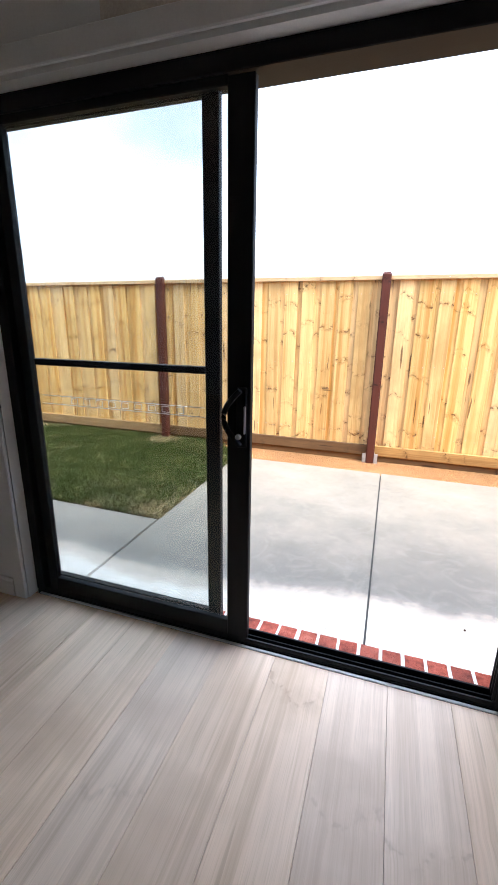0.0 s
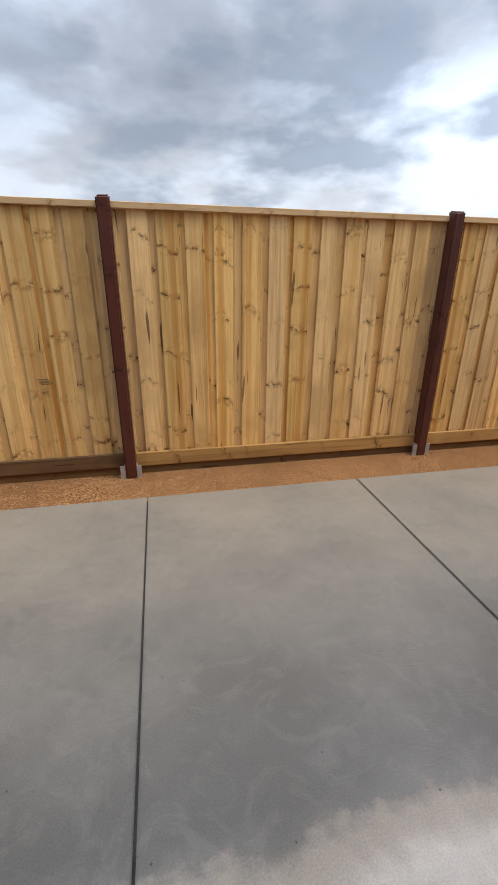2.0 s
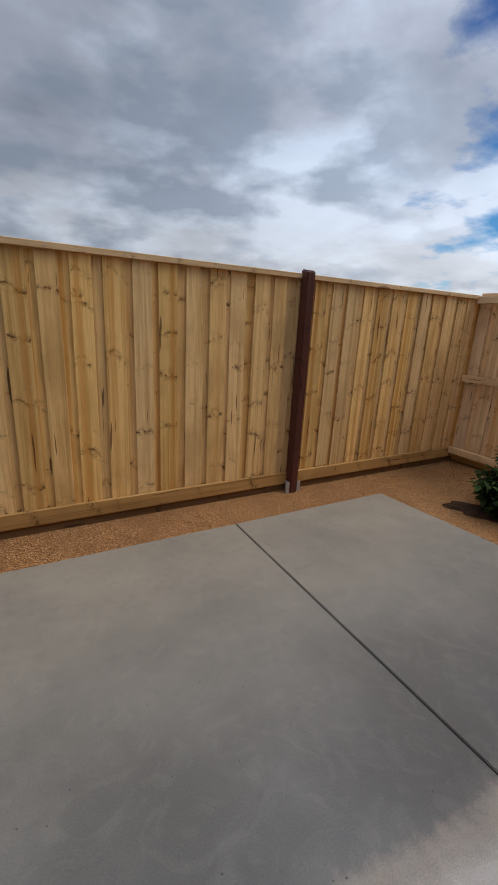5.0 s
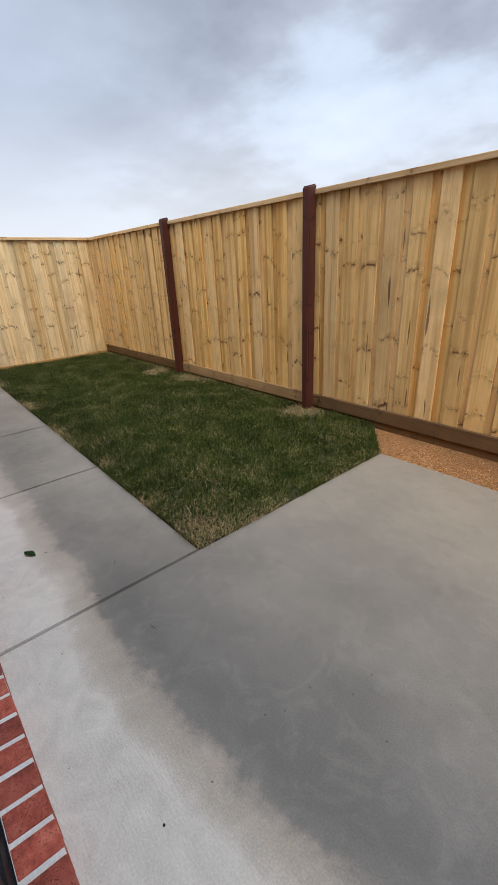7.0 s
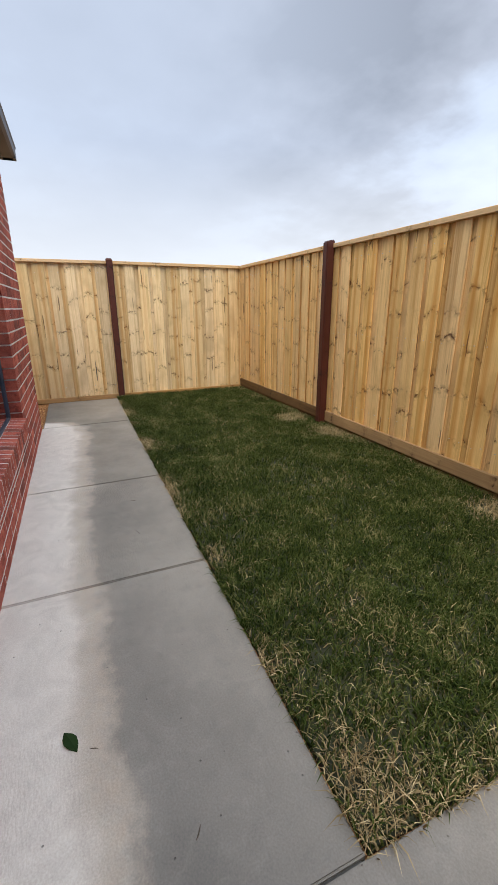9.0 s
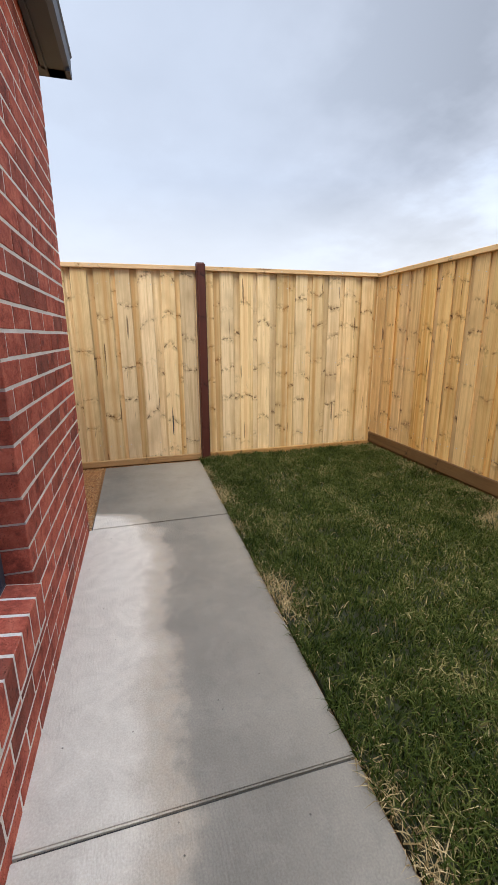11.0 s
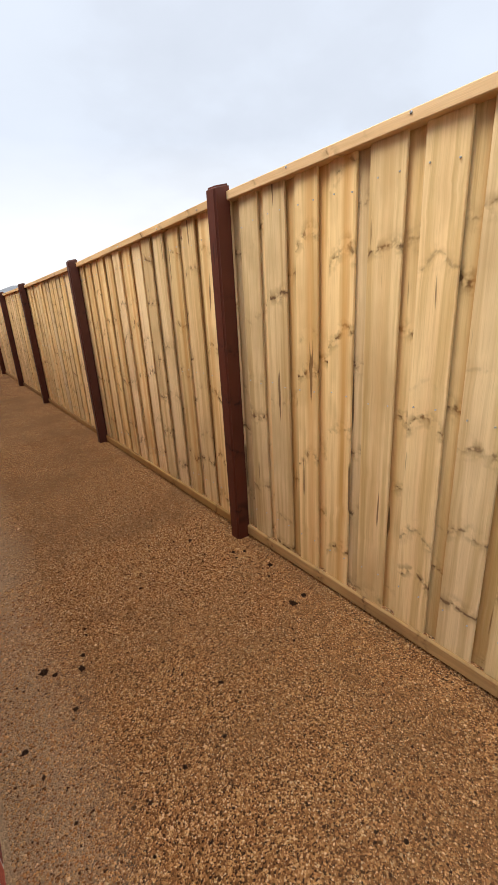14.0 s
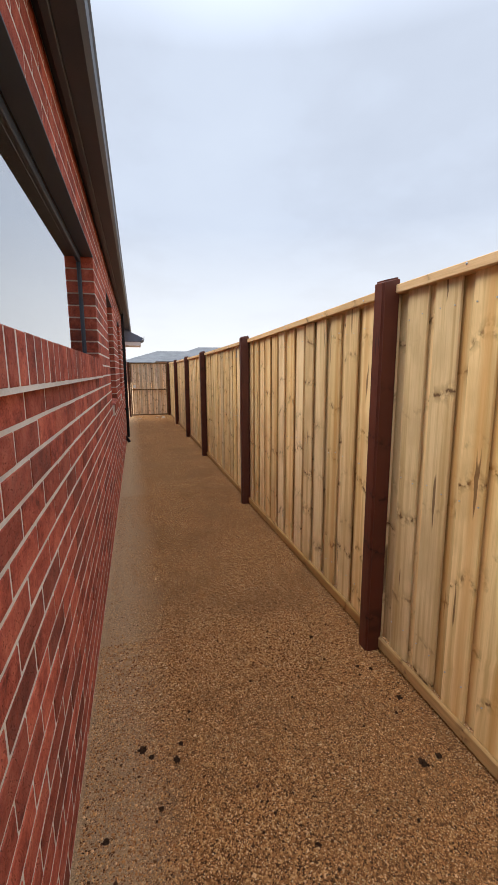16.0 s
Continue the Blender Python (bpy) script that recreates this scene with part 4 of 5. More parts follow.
soldier_sill(wall_n, N_WINDOW[0], N_WINDOW[1], course_z(4) - 0.002, N_WINDOW[4], -0.022, 0.084, 0.012)
soldier_sill(wall_ne, EAST_END - DOOR_E, EAST_END - DOOR_W, -0.015, 0.128, 0.054, 0.153, 0.010)


def window(name, label, m, u0, u1, z0, z1, base, bars=()):
    """A dark aluminium window set back in its opening."""
    w = thing(name, label, "window", "structure", base=base, at=m)
    y0, y1 = 0.084, 0.150
    f = 0.045
    part("window_frame", boxes([(u0, u1, y0, y1, z1 - f, z1), (u0, u1, y0, y1, z0 - 0.03, z0 + 0.008), (u0, u0 + f, y0, y1, z0 + 0.008, z1 - f), (u1 - f, u1, y0, y1, z0 + 0.008, z1 - f)] + [(b - 0.025, b + 0.025, y0, y1, z0 + 0.008, z1 - f) for b in bars], 0.003), CHARCOAL, w, "charcoal aluminium frame")
    pane = part("pane", boxes([(u0 + f, u1 - f, 0.097, 0.103, z0 + 0.008, z1 - f)]), WINDOW_GLASS, w, "clear glass reflecting the sky")
    pane.visible_shadow = False
    part("lintel", boxes([(u0 - 0.06, u1 + 0.06, -0.002, 0.083, z1, z1 + 0.009)], 0.001), CHARCOAL, w, "charcoal painted steel lintel")
    return w


window("window_1", "wide charcoal window above a brick sill in the side wall", WEST_M, W_WINDOWS[0][0], W_WINDOWS[0][1], 1.588, course_z(27) - 0.01, SIDE)
window("window_2", "narrow charcoal window in the side wall", WEST_M, W_WINDOWS[1][0], W_WINDOWS[1][1], 1.133, course_z(27) - 0.01, SIDE)
window("window_3", "narrow charcoal window far along the side wall", WEST_M, W_WINDOWS[2][0], W_WINDOWS[2][1], 1.133, course_z(27) - 0.01, SIDE)
window("window_4", "tall charcoal window with a brick sill beside the path", REAR_M, N_WINDOW[0], N_WINDOW[1], 0.463, course_z(27) - 0.01, REAR, bars=(N_WINDOW[0] + 0.93,))

# plain walls, floor and ceiling that close the house
solid("wall_south", boxes([(FACE_X + 0.3, 5.0, -11.2, -11.0, 0, 2.66)]), WHITE, "plain white inner wall", "wall", "structure", base=HOUSE)
solid("wall_east", boxes([(4.76, 5.0, -11.0, 1.3, 0, 2.66)]), FACADE, "plain brick wall", "wall", "structure", base=HOUSE)
INNER = 1.30
solid("wall_partition", boxes([(2.2, 2.32, -11.0, INNER - 0.002, 0.115, 2.56)]), WHITE, "plain white inner wall", "wall", "structure", base=HOUSE)
solid("wall_partition_2", boxes([(FACE_X + 0.3, 2.2, -4.6, -4.48, 0.115, 2.56)]), WHITE, "plain white inner wall", "wall", "structure", base=HOUSE)
DX0, DX1, HEAD = -1.53, 0.525, 2.17
solid("wall_lining", boxes([(-2.75, DX0 - 0.002, INNER - 0.012, INNER, 0.115, 2.56), (DX1 + 0.002, 2.2, INNER - 0.012, INNER, 0.115, 2.56), (DX0 - 0.002, DX1 + 0.002, INNER - 0.012, INNER, HEAD + 0.0185, 2.56)]), WHITE, "white painted plaster wall round the door", "wall", "structure", base=HOUSE)
solid("ceiling", boxes([(FACE_X + 0.25, 4.9, -11.0, INNER, 2.56, 2.60)]), PLASTER, "white plaster ceiling", "ceiling", "structure", base=HOUSE)
solid("subfloor", boxes([(FACE_X + 0.25, 4.7, -11.0, INNER + 0.035, -0.1, 0.098)]), JOINT, "concrete floor slab under the boards", "floor", "structure", base=HOUSE)

floor = thing("floor", "pale washed oak floorboards with fine dark joints", "floor", "structure", base=HOUSE)
PLANK = 0.216
long_board = mesh_of("floorboard", box(bmesh.new(), -PLANK / 2 + 0.0005, PLANK / 2 - 0.0005, -0.909, 0.909, 0.0, 0.014, bevel=0.0008), OAK)
x = -0.307 - 24 * PLANK + PLANK / 2
row = 0
while x < 2.2:
    y = INNER + 0.03 - (2.05 + (row * 0.77) % 1.0)
    ends = [INNER + 0.03]
    while y > -4.4:
        ends.append(y)
        y -= 2.4
    ends.append(-4.48)
    for a, b in zip(ends, ends[1:]):
        if a - b > 0.02:
            ob = piece("floorboard", long_board, floor, Matrix.Translation((x, (a + b) / 2, 0.101)) @ Matrix.Diagonal((1, (a - b - 0.0016) / 1.818, 1, 1)))
    x += PLANK
    row += 1

# skirting and architrave
base_prof = [(0.0, 0.0), (-0.016, 0.0), (-0.016, 0.078), (-0.010, 0.09), (0.0, 0.09)]
for a, b in ((-2.74, DX0 - 0.075), (DX1 + 0.075, 2.19)):
    bm = profile(bmesh.new(), base_prof, b - a)
    solid("baseboard", bm, WHITE, "white painted skirting board", "skirting", "structure", base=HOUSE, at=Matrix.Translation((a, INNER - 0.013, 0.115)))
trim = thing("trim", "white painted architrave round the sliding door", "architrave", "structure", base=HOUSE)
aw = 0.07
part("side_trim", boxes([(DX0 - aw, DX0 - 0.004, INNER - 0.030, INNER - 0.013, 0.115, HEAD + 0.02)], 0.004), WHITE, trim)
part("side_trim", boxes([(DX1 + 0.004, DX1 + aw, INNER - 0.030, INNER - 0.013, 0.115, HEAD + 0.02)], 0.004), WHITE, trim)
part("head_trim", boxes([(DX0 - aw, DX1 + aw, INNER - 0.030, INNER - 0.013, HEAD + 0.0185, HEAD + 0.022 + aw)], 0.004), WHITE, trim)
part("reveal", boxes([(DX0 - 0.003, DX1 + 0.003, INNER - 0.012, 1.342, HEAD + 0.003, HEAD + 0.018), (DX0 - 0.018, DX0 - 0.003, INNER - 0.012, 1.342, 0.115, HEAD), (DX1 + 0.003, DX1 + 0.018, INNER - 0.012, 1.342, 0.115, HEAD)]), WHITE, trim, "white reveal lining")

# sliding door
door = thing("door_1", "black aluminium sliding door, its leaf slid open behind the fixed pane", "sliding door", "structure", base=HOUSE)
FY0, FY1 = 1.342, 1.412
part("door_frame", boxes([(DX0 - 0.092, DX0, FY0 + 0.03, FY1, 0.10, HEAD), (DX0, DX0 + 0.045, FY0, FY1, 0.10, HEAD), (DX1 - 0.045, DX1, FY0, FY1, 0.10, HEAD), (DX0 + 0.045, DX1 - 0.045, FY0, FY1, HEAD - 0.055, HEAD)], 0.003), BLACK, door, "black powder-coated frame")
part("track", boxes([(DX0, DX1, FY0, FY1, 0.085, 0.125), (DX0, DX1, FY0 + 0.004, FY0 + 0.012, 0.125, 0.148), (DX0, DX1, FY0 + 0.034, FY0 + 0.038, 0.125, 0.142), (DX0, DX1, FY1 - 0.012, FY1 - 0.004, 0.125, 0.152)], 0.001), BLACK, door, "black sill track with raised runners")
part("jamb_channel", boxes([(DX1 - 0.055, DX1 - 0.045, FY0 + 0.012, FY0 + 0.017, 0.15, HEAD - 0.055), (DX1 - 0.055, DX1 - 0.045, FY0 + 0.036, FY0 + 0.041, 0.15, HEAD - 0.055), (DX1 - 0.055, DX1 - 0.045, FY0 + 0.056, FY0 + 0.061, 0.15, HEAD - 0.055)]), BLACK, door)


part("lintel", boxes([(DX0 - 0.09, DX1, FY1 + 0.001, FACE_Y - 0.004, HEAD - 0.004, HEAD + 0.056)], 0.002), BLACK, door, "dark steel lintel over the opening")
solid("wall_head", boxes([(DX0 - 0.12, DX1 + 0.12, INNER + 0.001, 1.374, HEAD + 0.0195, 2.56)]), WHITE, "plain packing above the door head", "wall", "structure", base=HOUSE)


def leaf(name, x0, x1, y0, y1, left, right, label):
    bm = boxes([(x0, x0 + left, y0, y1, 0.142, HEAD - 0.06), (x1 - right, x1, y0, y1, 0.142, HEAD - 0.06), (x0 + left, x1 - right, y0, y1, 0.142, 0.215), (x0 + left, x1 - right, y0, y1, HEAD - 0.085, HEAD - 0.055)], 0.003)
    ob = part(name, bm, BLACK, door, label)
    g = part("pane", boxes([(x0 + left - 0.004, x1 - right + 0.004, (y0 + y1) / 2 - 0.003, (y0 + y1) / 2 + 0.003, 0.212, HEAD - 0.082)]), DOOR_GLASS, ob, "clear door glass")
    g.visible_shadow = False
    return ob


fixed = leaf("fixed_panel", DX0 + 0.046, -0.567, 1.380, 1.408, 0.05, 0.058, "fixed glazed panel")
part("mid_rail", boxes([(DX0 + 0.097, -0.626, 1.376, 1.411, 1.228, 1.254)], 0.002), BLACK, fixed, "thin black glazing bar")
slide = leaf("sliding_panel", DX0 + 0.075, -0.437, 1.347, 1.375, 0.05, 0.088, "sliding glazed panel, pushed open")
# pull handle, lock plate and cylinder
bm = bmesh.new()
pts = [(-0.468 - 0.062 * math.sin(math.pi * i / 12), 1.325, 0.985 + 0.20 * i / 12) for i in range(13)]
ring = []
for i, p in enumerate(pts):
    a, b = Vector(pts[max(0, i - 1)]), Vector(pts[min(12, i + 1)])
    q = (b - a).to_track_quat("Z", "Y").to_matrix()
    ring.append([bm.verts.new(Vector(p) + q @ Vector((0.011 * math.cos(k * math.pi / 4), 0.011 * math.sin(k * math.pi / 4), 0))) for k in range(8)])
for a, b in zip(ring, ring[1:]):
    for k in range(8):
        bm.faces.new((a[k], a[(k + 1) % 8], b[(k + 1) % 8], b[k]))
bm.faces.new(ring[0][::-1]), bm.faces.new(ring[-1])
part("handle", bm, BLACK, slide, "curved black pull handle")
part("lock_plate", boxes([(-0.486, -0.448, 1.335, 1.347, 0.975, 1.195)], 0.004), BLACK, slide, "black lock body")
part("latch", boxes([(-0.456, -0.449, 1.324, 1.334, 1.03, 1.13)], 0.002), GALVANISED, slide, "steel latch slide")
bm = bmesh.new()
bmesh.ops.create_cone(bm, segments=16, radius1=0.011, radius2=0.009, depth=0.012, cap_ends=True, matrix=pose(-0.472, 1.317, 1.02, 90, 0, 0))
part("cylinder", bm, GALVANISED, slide, "steel key cylinder")
# printed safety strip on the fixed glass: open squares between fine lines
rows = [(-1.40, -0.63, 1.3875, 1.3885, 1.098, 1.1015), (-1.40, -0.63, 1.3875, 1.3885, 1.062, 1.0655)]
for i in range(9):
    s = -1.25 + i * 0.062
    rows += [(s, s + 0.034, 1.3873, 1.3883, 1.092, 1.0945), (s, s + 0.034, 1.3873, 1.3883, 1.070, 1.0725), (s, s + 0.0025, 1.3873, 1.3883, 1.0725, 1.092), (s + 0.0315, s + 0.034, 1.3873, 1.3883, 1.0725, 1.092)]
part("safety_strip", boxes(rows), DECAL, fixed, "white printed safety markings")
solid("threshold_strip", boxes([(DX0 + 0.02, DX1 - 0.01, FY0 - 0.014, FY0 - 0.001, 0.1145, 0.121)], 0.002), ALUMINIUM, "thin aluminium strip along the door track", "door trim", base=HOUSE)


# ---- eaves, gutters and roof ----
Z_TOP = course_z(COURSES)
GUT = [(0.0, 0.0), (0.10, 0.0), (0.128, 0.018), (0.132, 0.095), (0.142, 0.105), (0.136, 0.112), (0.122, 0.100), (0.118, 0.025), (0.095, 0.010), (0.008, 0.010), (0.008, 0.118), (0.0, 0.118)]
ZG = Z_TOP - 0.045
eave = thing("eaves_west", "charcoal fascia and quad gutter along the roof edge", "gutter", "structure", base=SIDE)
bm = profile(bmesh.new(), [(FACE_X - 0.062 - a * 0.82, ZG + z) for a, z in GUT], 14.4, axis="Y")
bm.transform(Matrix.Translation((0, FACE_Y + 0.145 - 14.4, 0)))
part("gutter", bm, CHARCOAL, eave, "charcoal quad gutter")
part("fascia", boxes([(FACE_X - 0.060, FACE_X - 0.030, FACE_Y - 14.2, FACE_Y + 0.030, Z_TOP - 0.055, Z_TOP + 0.10)], 0.003), CHARCOAL, eave)
part("soffit", boxes([(FACE_X - 0.030, FACE_X + 0.12, FACE_Y - 14.2, FACE_Y + 0.030, Z_TOP + 0.0, Z_TOP + 0.03)]), CHARCOAL, eave)
eave = thing("eaves_north", "charcoal fascia and quad gutter along the rear roof edge", "gutter", "structure", base=REAR)
bm = profile(bmesh.new(), [(FACE_Y + 0.034 + a * 0.85, ZG + z) for a, z in GUT], 11.1, axis="X")
bm.transform(Matrix.Translation((FACE_X - 0.145, 0, 0)))
part("gutter", bm, CHARCOAL, eave, "charcoal quad gutter")
part("fascia", boxes([(FACE_X - 0.060, 4.9, FACE_Y + 0.005, FACE_Y + 0.032, Z_TOP - 0.055, Z_TOP + 0.10)], 0.003), CHARCOAL, eave)
part("soffit", boxes([(FACE_X + 0.12, 4.9, FACE_Y - 0.12, FACE_Y + 0.004, Z_TOP + 0.0, Z_TOP + 0.03)]), CHARCOAL, eave)
bm = bmesh.new()
x0, x1, y1, y0, zr = FACE_X - 0.10, 5.1, FACE_Y + 0.10, -12.7, Z_TOP + 0.10
run = (x1 - x0) / 2
lo = [bm.verts.new(p) for p in ((x0, y0, zr), (x1, y0, zr), (x1, y1, zr), (x0, y1, zr))]
r0, r1 = bm.verts.new((x0 + run, y0 + run, zr + run * 0.41)), bm.verts.new((x0 + run, y1 - run, zr + run * 0.41))
for f in ((lo[0], lo[1], r0), (lo[1], lo[2], r1, r0), (lo[2], lo[3], r1), (lo[3], lo[0], r0, r1), tuple(lo[::-1])):
    bm.faces.new(f)
solid("roof", bm, ROOF_DARK, "dark tiled hip roof of the house", "roof", "structure", base=HOUSE)

# downpipe near the far end of the side wall
pipe = thing("downpipe", "charcoal rectangular downpipe against the brick wall", "downpipe", base=SIDE)
DP = FACE_Y - 8.95
part("pipe", boxes([(FACE_X - 0.075, FACE_X - 0.022, DP - 0.05, DP + 0.05, 0.12, ZG + 0.01)], 0.006), BLACK, pipe)
bm = boxes([(-0.0265, 0.0265, -0.05, 0.05, -0.02, 0.13)], 0.006)
bm.transform(Matrix.Translation((FACE_X - 0.055, DP, 0.03)) @ Matrix.Rotation(radians(35), 4, "Y"))
part("shoe", bm, BLACK, pipe, "angled foot of the pipe")
for z in (0.7, 1.9):
    part("strap", boxes([(FACE_X - 0.080, FACE_X - 0.003, DP - 0.056, DP + 0.056, z, z + 0.03)], 0.002), BLACK, pipe)

# small porch roof that stands out past the wall near the gate
porch = thing("porch_roof", "short grey roof return with a white soffit", "eave", base=SIDE)
PX, PY = FACE_X, -11.2
bm = bmesh.new()
prof = [(0.02, 2.30), (-0.44, 2.30), (-0.44, 2.33), (-0.50, 2.40), (0.02, 2.66)]
profile(bm, [(PX + a, z) for a, z in prof], 0.9, axis="Y")
bm.transform(Matrix.Translation((0, PY - 0.45, 0)))
part("roof", bm, ROOF_METAL, porch)
part("soffit", boxes([(PX - 0.43, PX + 0.0, PY - 0.44, PY + 0.44, 2.19, 2.297)], 0.003), WHITE, porch, "white soffit box")
bm = profile(bmesh.new(), [(PX - 0.40 - a, 2.33 + z) for a, z in GUT], 0.96, axis="Y")
bm.transform(Matrix.Translation((0, PY - 0.48, 0)))
part("gutter", bm, ROOF_METAL, porch, "grey gutter")

# ---- gate at the end of the side passage ----
GY, GX0, GX1 = -12.95, -7.42, -6.20
gate = thing("gate", "weathered timber paling gate in a dark frame, closed across the passage", "gate")
part("gate_frame", boxes([(GX0, GX0 + 0.04, GY - 0.02, GY + 0.02, 0.0, 1.75), (GX1 - 0.04, GX1, GY - 0.02, GY + 0.02, 0.0, 1.75), (GX0 + 0.04, GX1 - 0.04, GY - 0.02, GY + 0.02, 1.715, 1.75), (GX0 + 0.04, GX1 - 0.04, GY - 0.018, GY + 0.022, 0.85, 0.89), (GX0 + 0.04, GX1 - 0.04, GY - 0.02, GY + 0.02, 0.0, 0.04)], 0.004), SLEEPER, gate, "brown steel frame")
board = mesh_of("board", box(bmesh.new(), -0.029, 0.029, -0.009, 0.009, 0.03, 1.72, bevel=0.003), GATE_WOOD)
x, turn = GX0 + 0.07, 0
while x < GX1 - 0.04:
    piece("board", board, gate, pose(x, GY - 0.03 - (0.028 if turn % 2 else 0.0), 0, 0, rng.uniform(-0.3, 0.3), 0))
    x += 0.062
    turn += 1
part("latch_plate", boxes([(GX1 - 0.17, GX1 - 0.08, GY + 0.022, GY + 0.03, 0.93, 1.02)], 0.002), WHITE, gate, "small white latch plate")
part("gate_post", boxes([(GX1 + 0.005, GX1 + 0.075, GY - 0.04, GY + 0.04, -0.05, 1.78)], 0.006), POST, gate, "dark stained gate post")


# ---- neighbouring houses ----
def hip_house(name, label, x0, x1, y0, y1, wall_z, over, pitch, wall_mat, roof_mat, gutter_mat, windows=()):
    h = thing(name, label, "house", group="neighbouring houses")
    part("wall", boxes([(x0, x1, y0, y1, -0.1, wall_z)]), wall_mat, h)
    ex0, ex1, ey0, ey1 = x0 - over, x1 + over, y0 - over, y1 + over
    run = min(ex1 - ex0, ey1 - ey0) / 2
    bm = bmesh.new()
    z = wall_z + 0.06
    lo = [bm.verts.new(p) for p in ((ex0, ey0, z), (ex1, ey0, z), (ex1, ey1, z), (ex0, ey1, z))]
    if ex1 - ex0 >= ey1 - ey0:
        r0, r1 = bm.verts.new((ex0 + run, ey0 + run, z + run * pitch)), bm.verts.new((ex1 - run, ey0 + run, z + run * pitch))
        faces = ((lo[3], lo[0], r0), (lo[0], lo[1], r1, r0), (lo[1], lo[2], r1), (lo[2], lo[3], r0, r1))
    else:
        r0, r1 = bm.verts.new((ex0 + run, ey0 + run, z + run * pitch)), bm.verts.new((ex0 + run, ey1 - run, z + run * pitch))
        faces = ((lo[0], lo[1], r0), (lo[1], lo[2], r1, r0), (lo[2], lo[3], r1), (lo[3], lo[0], r0, r1))
    for f in faces:
        bm.faces.new(f)
    bm.faces.new(lo[::-1])
    roof = part("roof", bm, roof_mat, h)
    # hip capping with the scalloped ends of the sheets beneath it
    for a, b in ((lo_co, r_co) for lo_co, r_co in (((ex0, ey1, z), (ex0 + run, (ey1 - run), z + run * pitch)), ((ex0, ey0, z), (ex0 + run, ey0 + run, z + run * pitch)))):
        a, b = Vector(a), Vector(b)
        cap = bmesh.new()
        n = int((b - a).length / 0.16)
        for i in range(n):
            p = a.lerp(b, (i + 0.5) / n)
            made = bmesh.ops.create_cube(cap, size=1.0, matrix=Matrix.Translation(p + Vector((0, 0, 0.03))) @ (b - a).to_track_quat("X", "Z").to_matrix().to_4x4() @ Matrix.Diagonal((0.165, 0.2, 0.05, 1)))
            for v in made["verts"]:
                v.co.z -= 0.012 * (i % 2)
        part("hip_cap", cap, roof_mat, roof)
    g = 0.11
    part("gutter", boxes([(ex0 - g, ex0, ey0 - g, ey1 + g, wall_z - 0.02, wall_z + 0.10), (ex1, ex1 + g, ey0 - g, ey1 + g, wall_z - 0.02, wall_z + 0.10), (ex0, ex1, ey0 - g, ey0, wall_z - 0.02, wall_z + 0.10), (ex0, ex1, ey1, ey1 + g, wall_z - 0.02, wall_z + 0.10)], 0.01), gutter_mat, h)
    part("soffit", boxes([(ex0, ex1, ey0, ey1, wall_z - 0.03, wall_z + 0.0)]), gutter_mat, h)
    for x, y, w, zlo, zhi in windows:
        win = part("window", boxes([(x - w / 2, x + w / 2, y - 0.03, y + 0.03, zlo, zhi)], 0.004), CHARCOAL, h)
        part("pane", boxes([(x - w / 2 + 0.05, x + w / 2 - 0.05, y + 0.031, y + 0.036, zlo + 0.05, zhi - 0.05)]), WINDOW_GLASS, win)
    return h


hip_house("neighbour_house", "grey rendered house with a blue-grey steel hip roof behind the fence", 9.45, 21.0, -8.5, 3.83, 2.50, 0.45, 0.46, RENDER_GREY, ROOF_METAL, RENDER_GREY, windows=((12.0, 3.83, 1.4, 1.0, 2.1),))
hip_house("neighbour_house", "low grey-roofed house beyond the passage gate", -24.0, -9.4, -56.6, -46.4, 2.50, 0.4, 0.335, FACADE, ROOF_FAR, ROOF_FAR, windows=((-11.5, -46.4, 1.4, 0.8, 1.9),))
hip_house("neighbour_house", "grey-roofed house further down the street", -24.0, -4.7, -69.4, -58.6, 2.6, 0.4, 0.31, FACADE, ROOF_FAR, ROOF_FAR, windows=((-7.5, -58.6, 1.4, 0.9, 2.0),))


# ---- shrub in its dug bed ----
SX, SY = 3.82, 3.38
bm = bmesh.new()
outline = []
for i in range(28):
    a = 2 * math.pi * i / 28
    r = 0.95 + 0.4 * noise.noise((math.cos(a) * 2.4, math.sin(a) * 2.4, 4.0)) + 0.2 * noise.noise((math.cos(a) * 6, math.sin(a) * 6, 1.0))
    u, v = 0.39 * r * math.cos(a), 0.18 * r * math.sin(a)
    outline.append((SX + u * 0.60 + v * 0.8, SY - u * 0.8 + v * 0.60))
rim = [bm.verts.new((x, y, -0.026)) for x, y in outline]
mid = [bm.verts.new((SX + (x - SX) * 0.75, SY + (y - SY) * 0.75, -0.020 + rng.uniform(-0.004, 0.022))) for x, y in outline]
core = bm.verts.new((SX, SY, 0.015))
for i in range(28):
    j = (i + 1) % 28
    bm.faces.new((rim[i], rim[j], mid[j], mid[i]))
    bm.faces.new((mid[i], mid[j], core))
solid("planting_bed", bm, SOIL, "irregular patch of dark damp soil in the gravel", "soil")

